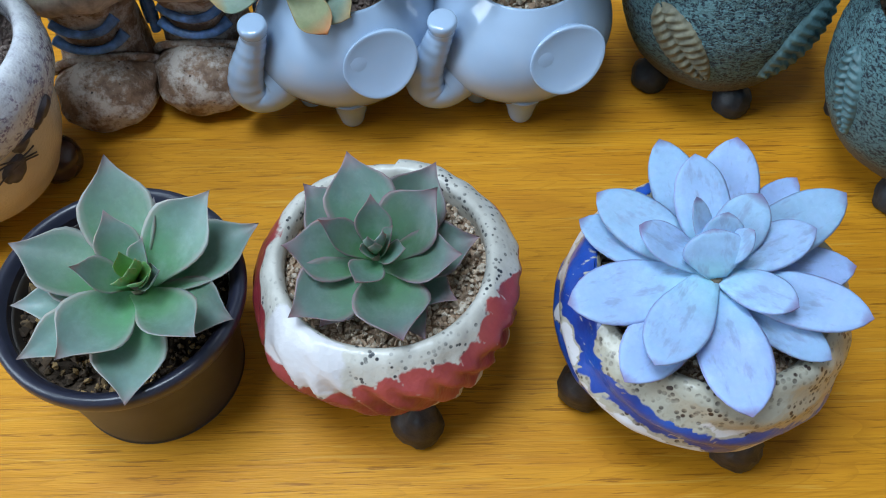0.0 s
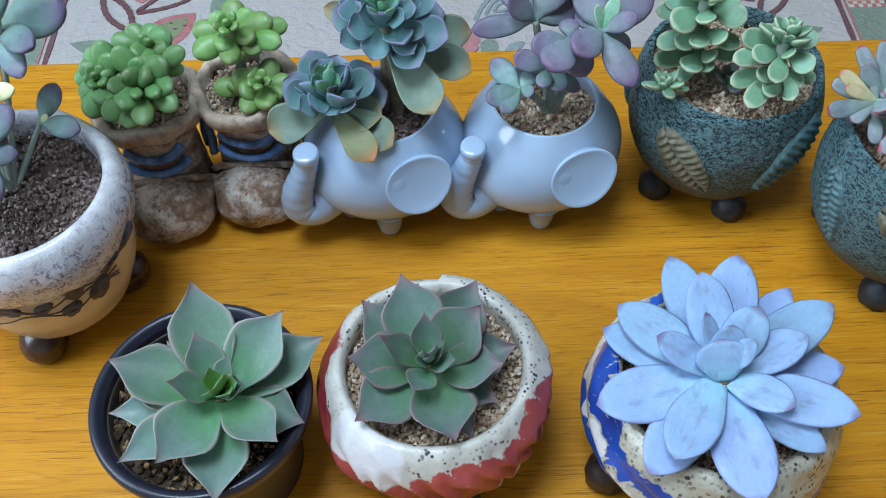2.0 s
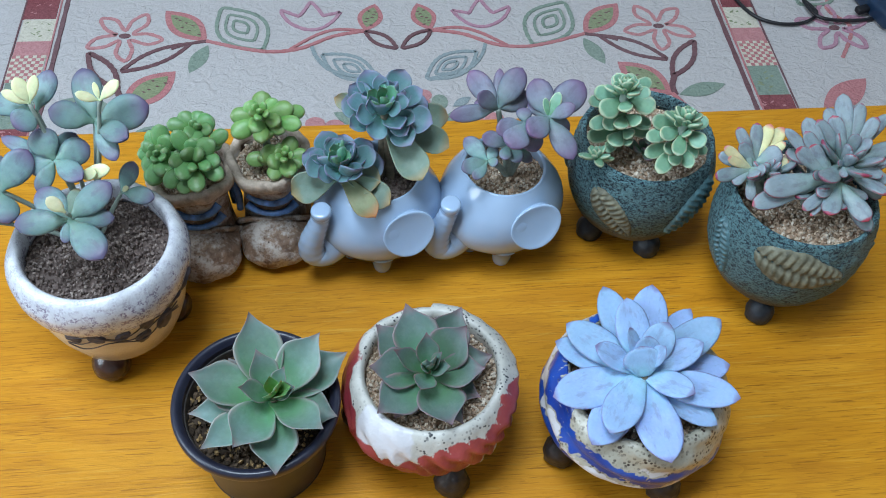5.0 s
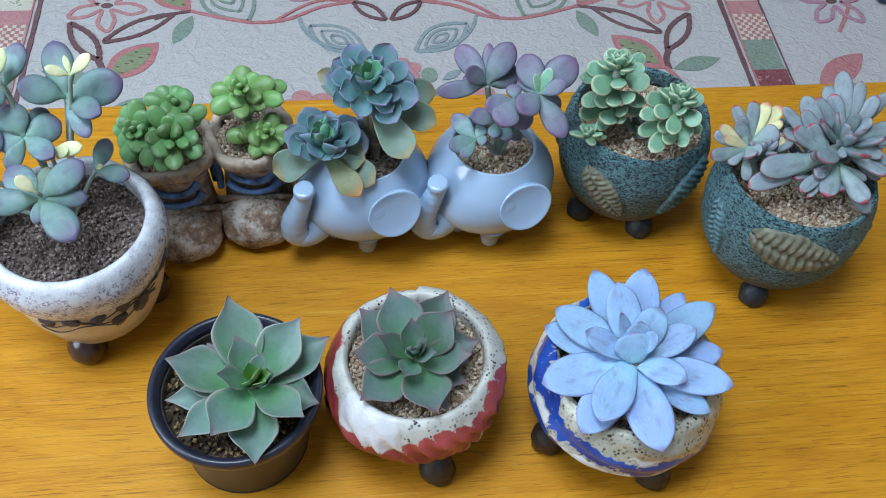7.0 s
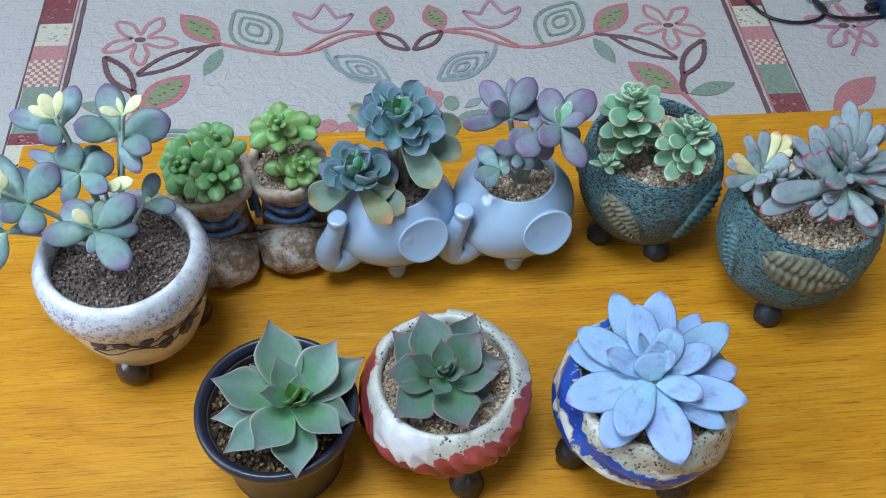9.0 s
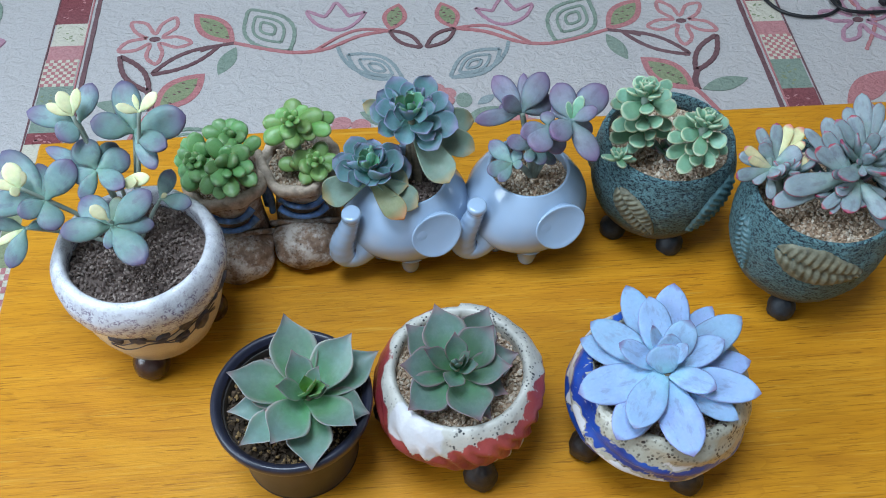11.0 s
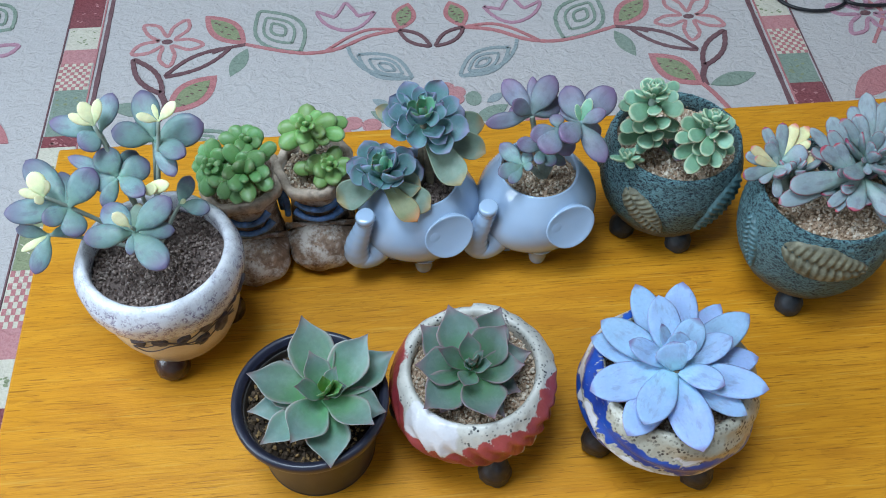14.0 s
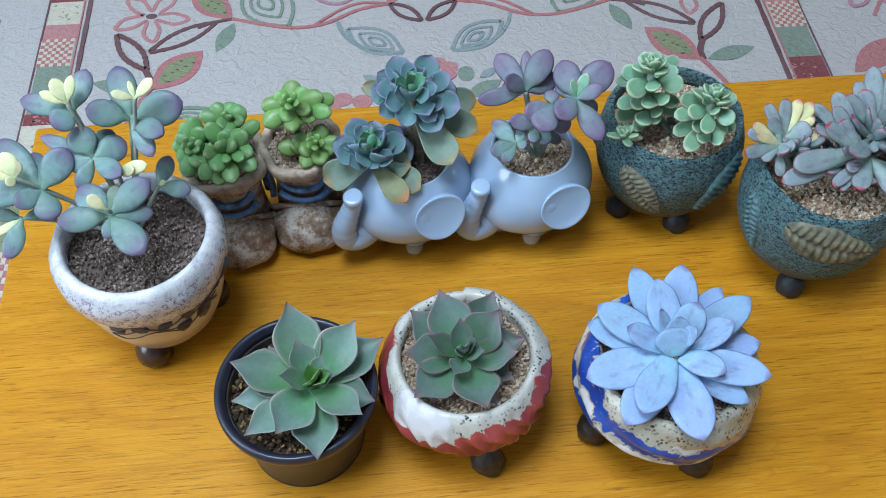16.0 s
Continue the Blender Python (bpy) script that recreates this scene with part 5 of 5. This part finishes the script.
# ---- porcelain elephants ----
def elephant(x, y, label):
    pot = thing("elephant_planter", label, "plant pot", x, y, 0, 0, "pair of elephant planters")
    prof = [(0.001, 0.0085), (0.016, 0.009), (0.030, 0.0145), (0.0400, 0.027), (0.0440, 0.042), (0.0420, 0.056), (0.0355, 0.068), (0.0305, 0.0745), (0.0288, 0.0760), (0.0272, 0.0745), (0.0280, 0.066), (0.031, 0.058), (0.001, 0.056)]
    def shape(q, s, r, z):
        head = 0.0050 * math.exp(-(turned(q, 215) / 38) ** 2) * math.exp(-((z - 0.036) / 0.018) ** 2)
        rump = 0.002 * math.exp(-(turned(q, 20) / 45) ** 2) * math.exp(-((z - 0.045) / 0.02) ** 2)
        return r + (head + rump if s < 0.6 else 0), z
    part("body", lathe(prof, 96, 70, shape), MAT["celadon"], pot)
    pts = [(-0.026, -0.022, 0.034), (-0.037, -0.029, 0.026), (-0.0445, -0.033, 0.0285), (-0.0450, -0.034, 0.040), (-0.0410, -0.033, 0.053), (-0.0380, -0.032, 0.0625), (-0.0372, -0.032, 0.0690)]
    rad = [0.0150, 0.0130, 0.0105, 0.0088, 0.0072, 0.0062, 0.0064]
    fine = [tuple(p) for p in smooth_path(pts, 25)]
    bm = tube(fine, [r * (1 + (0.03 if k > 8 else 0.0) * (k % 2)) for k, r in enumerate(np.interp(np.linspace(0, 6, 25), range(7), rad))], 73, 20)
    part("trunk", bm, MAT["celadon"], pot, "upturned ringed trunk")
    part("trunk_tip", lathe([(0.001, -0.0035), (0.0058, -0.003), (0.0070, 0.0), (0.0068, 0.0022), (0.0055, 0.0034), (0.001, 0.0036)], 28, 24), MAT["celadon"], pot, at=pose(-0.0372, -0.0325, 0.0690, 8, 0, 0))
    # ear: a shallow dish standing off the flank
    bm = bmesh.new()
    rows = []
    for i in range(15):
        r = max(i - 1, 0.15) / 13
        row = []
        for j in range(40):
            q = math.tau * j / 40
            dish = 0.0015 * r ** 3 - 0.0005
            row.append((r * 0.0168 * math.cos(q) * (1 + 0.10 * math.sin(q)), r * 0.0152 * math.sin(q) + 0.002 * math.cos(q) * r, dish))
        rows.append(row)
    for r, h in ((1.03, 0.0008), (1.03, -0.0006), (0.97, -0.0050), (0.8, -0.012)):
        rows.append([(r * 0.0168 * math.cos(q) * (1 + 0.10 * math.sin(q)), r * 0.0152 * math.sin(q) + 0.002 * math.cos(q) * r, h) for q in (math.tau * j / 40 for j in range(40))])
    skin(bm, rows[1:])
    part("ear", bm, MAT["celadon"], pot, "round dished ear", at=pose(0.0222, -0.0384, 0.0550) @ pose(0, 0, 0, 0, 0, 5) @ pose(0, 0, 0, 68, 0, 0) @ pose(0, 0, 0, 0, 6, 14) @ pose(0, 0, 0.0002, 2, -1, 0) @ Matrix.Diagonal((1.05, 1.05, 1, 1)))
    for fx, fy in ((0.003, -0.026), (0.018, 0.020), (-0.018, 0.020), (-0.020, -0.014)):
        part("foot", lathe([(0.001, 0.0), (0.0030, 0.0001), (0.0052, 0.0008), (0.0064, 0.003), (0.0078, 0.009), (0.0100, 0.016), (0.0130, 0.023)], 28, 24), MAT["celadon"], pot, at=pose(fx, fy, 0))
    return pot


E2X, E2Y = 0.0705, 0.4590
E1X, E1Y = E2X - 0.0870, E2Y - 0.0085
elephant(E1X, E1Y, "pale blue porcelain elephant planter with a raised trunk")
elephant(E2X, E2Y, "pale blue porcelain elephant planter with a raised trunk")
soil("gravel", "dark brown gravel in the elephant planter", E1X, E1Y, 0.0655, 0.0285, "grey_soil", 700, 0.0014, 21)
soil("gravel", "brown gravel in the elephant planter", E2X, E2Y, 0.0645, 0.0285, "buff_soil", 1200, 0.0014, 22)

blue = thing("blue_echeveria", "two-headed blue-green echeveria with wavy spoon leaves and an orange old leaf", "succulent", E1X, E1Y, 0.066)
LAGOON = Style("spoon", "lagoon", 0.16, 38, 0.36, 0.0036, "stem", 0.06, wide=1.22)
sprout(blue, LAGOON, (0.008, 0.002, -0.004), (0.0034, 0.0115, 0.0516), ((157, 1, 36.1, 10.1, -33, "olive"), (9, -9, 44.0, 14.9, 36, "olive"), (-14, -22, 48.5, 15.6, 34, "olive"), (-53, -29, 50.0, 18.4, 19, "olive"), (164, 7, 29.3, 14.7, -34), (121, 37, 31.8, 14.6, -16), (60, 37, 32.9, 14.6, 17), (149, 26, 29.9, 13.1, -29), (19, 5, 31.2, 16.3, 34)))
sprout(blue, LAGOON, (0.008, 0.002, -0.004), (0.0035, 0.0085, 0.0574), ((-13, -5, 32.9, 16.0, 35), (-49, -17, 29.7, 14.4, 22), (-152, -8, 25.1, 11.4, -32), (-107, -19, 21.1, 12.1, -11), (-151, 14, 21.0, 12.0, -37), (20, 24, 29.1, 10.6, 34), (102, 56, 24.2, 9.0, -6), (-48, -7, 23.9, 10.5, 24), (-30, 9, 23.9, 9.8, 34)))
sprout(blue, LAGOON, (0.008, 0.002, -0.004), (0.0037, 0.0045, 0.0646), ((-146, 34, 16.7, 10.3, -46), (-43, 28, 17.6, 8.9, 42), (-11, 31, 19.6, 8.2, 42), (180, 56, 18.1, 7.4, -48, "lagoon_heart"), (19, 66, 18.3, 7.4, 44, "lagoon_heart"), (170, 84, 17.8, 6.6, -50, "lagoon_heart"), (-50, 51, 15.4, 5.9, 0, "lagoon_heart"), (-128, 51, 16.3, 5.5, 0, "lagoon_heart"), (-80, 67, 16.5, 5.1, -12, "lagoon_heart")))
sprout(blue, LAGOON, (-0.004, -0.004, -0.004), (-0.025, -0.0125, 0.0208), ((-159, -15, 35.7, 18.0, -32, "olive"), (-29, -13, 40.3, 16.3, 27, "olive"), (-51, -15, 40.1, 13.9, 18, "rust"), (-13, -5, 28.2, 16.4, 31, "olive"), (120, 33, 30.3, 14.9, -13), (156, 10, 28.2, 13.4, -29), (15, 6, 30.1, 16.5, 33), (41, 26, 29.9, 14.1, 26), (84, 32, 26.2, 13.3, 6)))
sprout(blue, LAGOON, (-0.004, -0.004, -0.004), (-0.0247, -0.0145, 0.0266), ((-175, 12, 23.3, 13.1, -34), (-123, 24, 15.2, 11.4, -33), (14, 24, 26.4, 13.1, 34), (-36, 23, 20.5, 10.6, 35), (-140, 12, 18.4, 10.7, -32), (42, 53, 20.2, 10.7, 28), (116, 51, 21.2, 10.0, -11), (-66, 10, 14.9, 9.2, 15)))
sprout(blue, LAGOON, (-0.004, -0.004, -0.004), (-0.0242, -0.0175, 0.034), ((146, 75, 17.5, 6.4, -32, "lagoon_heart"), (-9, 64, 15.8, 6.4, 50, "lagoon_heart"), (-167, 60, 14.5, 6.4, -50, "lagoon_heart"), (-15, 82, 17.2, 5.6, -50, "lagoon_heart"), (-107, 63, 15.4, 5.2, 40, "lagoon_heart"), (-55, 53, 16.0, 5.2, 0)))
rng = random.Random(5)
for (cx, cy, cz), size, n, tilt in (((0.0035, 0.0085, 0.052), 0.027, 20, (-14, 2)), ((-0.0245, -0.0145, 0.024), 0.023, 18, (-18, -6))):
    core = branch(blue, [(cx * 0.5, cy * 0.5, -0.004), (cx * 0.8, cy * 0.8, cz * 0.5), (cx, cy, cz)], 0.0036, 0.003, "stem")
    rosette(core, (cx, cy, cz), size, n, "spoon", "lagoon", 5, 80, 0.66, 0.0032, 44, 0.5, tilt, rng, 0.035, 20, 0.4, ["lagoon", "lagoon", "lagoon_heart"], 0.010, 0.8)

violet = thing("violet_succulent", "branching succulent with plump violet-grey leaves", "succulent", E2X, E2Y, 0.066)
VIOLET = Style("egg", "violet", 0.50, 12, 0.10, 0.0026, wide=1.12)
sprout(violet, VIOLET, (0.004, 0.0, -0.002), (-0.0083, 0.006, 0.0571), ((131, 23, 31.3, 13.9, -26), (87, 26, 27.9, 7.3, -3), (53, 35, 30.6, 15.3, 16), (-174, 45, 19.8, 10.5, -49), (-169, -4, 32.3, 10.3, -35), (154, -7, 16.8, 10.1, -36), (38, -1, 25.9, 15.6, 29)))
sprout(violet, VIOLET, (0.004, 0.0, -0.002), (0.0242, -0.004, 0.0596), ((114, 30, 27.2, 16.0, -20), (40, 26, 32.2, 18.2, 21), (3, 34, 19.0, 9.0, 36), (-127, 8, 23.7, 14.8, -21), (-59, -21, 31.7, 13.5, 24), (130, 2, 18.6, 9.2, -30), (-2, -35, 18.2, 10.0, 43), (68, 17, 27.2, 6.9, 7), (58, 50, 17.7, 6.8, 11, "mint"), (117, 56, 13.5, 4.1, -22, "mint")))
sprout(violet, VIOLET, (0.004, 0.0, -0.002), (0.008, -0.009, 0.0594), ((-154, 2, 20.7, 12.0, -31), (93, 26, 10.3, 9.1, -8), (-116, -9, 21.8, 16.4, -11), (-53, -43, 20.2, 12.9, 25)))
sprout(violet, VIOLET, (0.004, 0.0, -0.002), (-0.0014, -0.013, 0.0428), ((172, 18, 18.2, 9.9, -36), (-104, -11, 11.9, 7.6, -3, "opal"), (-51, -17, 14.2, 9.2, 25, "opal"), (-18, -27, 19.6, 7.7, 35, "opal")))
sprout(violet, VIOLET, (0.004, 0.0, -0.002), (-0.0142, -0.019, 0.0335), ((139, 20, 21.5, 10.8, -27, "opal"), (-154, 0, 19.2, 10.7, -30, "opal"), (59, 22, 11.0, 7.7, 13, "opal"), (-31, 15, 7.9, 6.1, 35, "opal"), (-124, -10, 16.9, 7.6, -16, "opal")))


# ---- teal pots ----
def teal_pot(x, y, R, rz, label, feet, leaves, tall=1.0):
    pot = thing("teal_planter", label, "plant pot", x, y, 0, rz, "teal planters")
    k = R / 0.054
    prof = [(0.001, 0.008), (0.024 * k, 0.0085), (0.039 * k, 0.017), (0.0490 * k, 0.034), (0.0535 * k, 0.054), (0.0535 * k, 0.068), (0.0510 * k, 0.080), (0.0488 * k, 0.0875), (0.0470 * k, 0.0890), (0.0450 * k, 0.0875), (0.0450 * k, 0.078), (0.045 * k, 0.070), (0.001, 0.068)]
    prof = [(r, z * tall) for r, z in prof]
    def shape(q, s, r, z):
        n = 0.0010 * noise.noise(Vector((math.cos(q) * 3, math.sin(q) * 3, z * 50 + x * 20))) + 0.0007 * noise.noise(Vector((math.cos(q) * 18, math.sin(q) * 18, z * 330)))
        return r + (n if s < 0.62 else n * 0.4), z + n * 0.5
    def paint(q, s, z):
        return (step(0.034 - z, 0.007) if s < 0.62 else 0.0, 0.0, 0.0)
    part("body", lathe(prof, 168, 96, shape, paint), MAT["teal_glaze"], pot)
    for a in feet:
        part("foot", lump(0.0112, 0.0112, 0.0105, 0.2, 0.14, flat_bottom=-0.6), MAT["dark_glaze"], pot, "dark slate foot", at=pose(R * 0.66 * math.cos(radians(a)), R * 0.66 * math.sin(radians(a)), 0))
    at = profile_radius(prof[:8])
    for th0, z0, th1, z1, half, mat_ in leaves:
        part("leaf_relief", on_body(at, th0, z0, th1, z1, half, 12, 0.0018, 0.0016), MAT[mat_], pot, "raised leaf with slanting ribs")
    return pot


T1X, T1Y = 0.1717, 0.4790
teal_pot(T1X, T1Y, 0.0520, 0, "round teal crackle-glazed planter with tan leaf relief", (-150, -70, 40), [(-138, 0.072, -100, 0.034, 0.0125, "tan_relief"), (-30, 0.078, -72, 0.036, 0.0165, "teal_relief"), (170, 0.07, 150, 0.03, 0.011, "teal_relief")])
soil("gravel", "buff gravel in the teal planter", T1X, T1Y, 0.0760, 0.0435, "buff_soil", 3000, 0.0013, 31)
T2X, T2Y = 0.2672, 0.4225
teal_pot(T2X, T2Y, 0.0538, 0, "large teal crackle-glazed planter with tan leaf relief", (-107, 135, 15), [(-135, 0.080, -66, 0.070, 0.0155, "tan_relief"), (-168, 0.082, -152, 0.036, 0.009, "teal_relief"), (-20, 0.07, 5, 0.04, 0.011, "teal_relief")], 1.08)
soil("gravel", "buff gravel in the large teal planter", T2X, T2Y, 0.0835, 0.0450, "buff_soil", 3000, 0.0013, 32)

mint = thing("mint_succulent", "two mint-green stacked rosettes with pale leaf edges", "succulent", 0.1735, 0.479, 0.077)
MINT = Style("paddle", "mint", 0.42, 18, 0.16, 0.0036, "stem", wide=0.92)
sprout(mint, MINT, (-0.022, -0.004, -0.004), (-0.0273, -0.007, 0.0519), ((113, 35, 17.3, 12.0, -23), (71, 44, 16.8, 10.5, 1), (33, 19, 21.8, 10.5, 25), (173, 9, 21.1, 12.0, -40), (-5, 26, 17.4, 10.4, 38), (-97, 12, 17.0, 11.0, 12), (-30, 4, 21.4, 14.1, 39), (-140, -2, 22.7, 15.5, -25), (-177, -6, 24.1, 10.5, -37)))
sprout(mint, MINT, (-0.022, -0.004, -0.004), (-0.0288, -0.01, 0.0576), ((159, 69, 12.0, 5.1, -50), (-160, 50, 11.9, 4.8, -50), (-69, 77, 10.1, 4.8, -38), (22, 57, 11.7, 5.1, 30), (-116, 59, 11.3, 4.0, 17), (162, 42, 12.1, 5.2, -45), (-71, 37, 10.8, 4.4, 50)))
sprout(mint, MINT, (-0.022, -0.004, -0.004), (-0.026, -0.009, 0.0394), ((-58, 17, 16.8, 11.2, 39), (-107, 9, 18.0, 11.2, 0), (-139, -2, 19.2, 12.0, -23), (-162, -11, 24.7, 11.4, -31), (-25, -9, 19.9, 10.6, 38)))
sprout(mint, MINT, (-0.022, -0.004, -0.004), (-0.024, -0.009, 0.0247), ((-73, 26, 15.1, 9.9, 40), (-119, 5, 19.3, 13.7, -11), (-168, -7, 25.0, 12.3, -33), (-79, -3, 14.5, 9.9, 21), (-129, -23, 19.7, 9.2, -13), (-5, -1, 18.6, 9.3, 37)))
sprout(mint, MINT, (0.010, -0.012, -0.004), (0.0121, -0.023, 0.0403), ((106, 37, 14.6, 10.5, -22), (53, 34, 14.8, 9.8, 9), (151, 27, 16.2, 11.2, -39), (171, 14, 22.4, 12.0, -40), (13, 21, 17.3, 10.5, 30), (-150, 10, 20.8, 11.8, -31), (-89, 28, 13.1, 8.8, 38), (-48, -3, 18.1, 12.6, 35), (-108, -4, 23.7, 11.0, 3), (-167, -7, 26.0, 11.2, -32)))
sprout(mint, MINT, (0.010, -0.012, -0.004), (0.0102, -0.026, 0.0464), ((131, 84, 9.5, 5.1, -47), (-163, 57, 10.2, 4.8, 0), (-68, 61, 9.4, 4.8, -50), (-114, 57, 11.3, 4.0, 4), (-158, 35, 10.4, 4.8, -50)))
sprout(mint, MINT, (0.010, -0.012, -0.004), (0.0122, -0.024, 0.0297), ((-135, 10, 18.4, 10.5, -22), (-55, -4, 16.4, 10.5, 33), (-17, -10, 19.5, 9.1, 38), (-161, -11, 25.8, 11.4, -29), (-110, -6, 21.4, 10.5, 2), (-76, -11, 21.0, 10.5, 23), (-127, -16, 28.4, 12.8, -10)))
rng = random.Random(8)
for heart, tilt in (((-0.0288, -0.01, 0.0576), (-16, -4)), ((0.0102, -0.026, 0.0464), (-20, 8))):
    crown = part("crown_stem", tube([(heart[0], heart[1], heart[2] - 0.012), heart, (heart[0], heart[1], heart[2] + 0.004)], [0.003, 0.003, 0.002], 8, 8), MAT["green_stem"], mint)
    rosette(crown, heart, 0.0150, 15, "paddle", "mint", 10, 82, 0.66, 0.0040, 16, 0.2, tilt, rng, 0, 30, 0.45, None, 0.005)
rosette(mint, (-0.0435, -0.031, 0.020), 0.0125, 14, "bean", "mint", -20, 75, 0.5, 0.0042, 12, 0.1, (-15, -5), rng, 0, 10, 0.5)
rosette(mint, (-0.006, -0.012, 0.006), 0.014, 9, "petal", "slate", 0, 70, 0.6, 0.003, 12, 0.2, (0, 0), rng, 0, 10, 0.5)

ruby = thing("ruby_edged_succulent", "branching grey-green succulent with ruby leaf tips and cream leaves", "succulent", 0.2715, 0.4235, 0.077)
RUBY = Style("finger", "ruby", 0.55, 14, 0.12, 0.0036, wide=0.96)
sprout(ruby, RUBY, (0.010, 0.004, -0.004), (0.0151, 0.0045, 0.0437), ((92, 33, 43.3, 12.5, -21), (72, 37, 37.8, 10.2, -10), (47, 35, 33.4, 10.2, 6), (43, 21, 42.6, 8.9, 9), (10, 15, 33.4, 10.9, 28), (108, 26, 36.5, 11.1, -30), (114, 37, 29.9, 11.0, -32), (138, 32, 32.4, 9.5, -41), (-35, 1, 23.9, 8.7, 40), (-28, -9, 30.5, 8.0, 40), (-8, 2, 25.6, 8.8, 37), (-35, -30, 34.2, 10.3, 42), (77, 23, 39.5, 8.2, -14)))
sprout(ruby, RUBY, (0.010, 0.004, -0.004), (0.0136, 0.0005, 0.0447), ((-117, 11, 17.0, 6.1, 8), (-86, 23, 9.2, 3.6, 41), (-148, 32, 13.8, 4.3, -47), (-148, 84, 12.2, 4.3, 21)))
sprout(ruby, RUBY, (0.004, 0.0, -0.004), (0.0026, -0.0075, 0.0403), ((112, 27, 41.0, 12.5, -30), (146, 43, 26.0, 10.0, -45), (162, 32, 31.4, 10.7, -46), (135, 21, 41.5, 8.0, -38), (127, 33, 33.2, 9.4, -36), (-166, -1, 46.3, 16.5, -29), (-162, -11, 54.3, 13.7, -25), (-154, 29, 21.5, 7.1, -43)))
sprout(ruby, RUBY, (0.004, 0.0, -0.004), (0.0084, -0.0095, 0.0372), ((-64, -8, 31.0, 12.8, 34), (-115, -5, 27.7, 12.8, 7), (-143, -7, 33.4, 8.6, -14), (-134, -15, 30.7, 5.7, -7), (-37, -3, 20.1, 6.5, 38), (-56, -23, 36.0, 10.8, 35), (-144, 5, 21.5, 8.6, -18)))
sprout(ruby, RUBY, (-0.022, 0.004, -0.004), (-0.0403, 0.0085, 0.033), ((115, 26, 27.3, 8.2, -29), (89, 38, 27.5, 8.9, -16), (66, 36, 28.4, 9.3, -3, "ruby_cream"), (48, 26, 31.4, 10.1, 9, "ruby_cream"), (26, 33, 23.3, 7.0, 21, "ruby_cream"), (7, 42, 18.3, 13.2, 30), (-10, 17, 21.0, 9.2, 35, "ruby_cream"), (-13, -1, 22.8, 6.7, 37, "ruby_cream"), (149, 42, 18.7, 8.8, -43)))
sprout(ruby, RUBY, (-0.022, 0.004, -0.004), (-0.0441, 0.0045, 0.0328), ((149, 25, 22.9, 7.4, -39, "ruby_cream"), (159, 13, 23.2, 8.9, -39), (173, 26, 18.9, 6.6, -43, "ruby_cream"), (-163, 1, 26.0, 9.9, -30), (-93, 28, 13.2, 8.7, 37), (103, 37, 21.0, 7.4, -23), (-92, -32, 20.2, 7.4, 15), (-48, 35, 11.3, 8.7, 47), (-144, -11, 16.4, 8.1, -17)))
rng = random.Random(12)
for (cx, cy, cz), size, n, tilt in (((0.014, 0.004, 0.040), 0.036, 18, (-6, 6)), ((-0.032, 0.004, 0.030), 0.022, 14, (-8, -12)), ((-0.002, -0.004, 0.026), 0.028, 14, (-6, -4))):
    stem = branch(ruby, [(cx * 0.5, cy * 0.4, -0.004), (cx * 0.8, cy * 0.8, cz * 0.5), (cx, cy, cz)], 0.0042, 0.0034)
    rosette(stem, (cx, cy, cz), size, n, "finger", "ruby", -12, 70, 0.40, 0.0060, 16, 0.12, tilt, rng, 0, 30, 0.5)
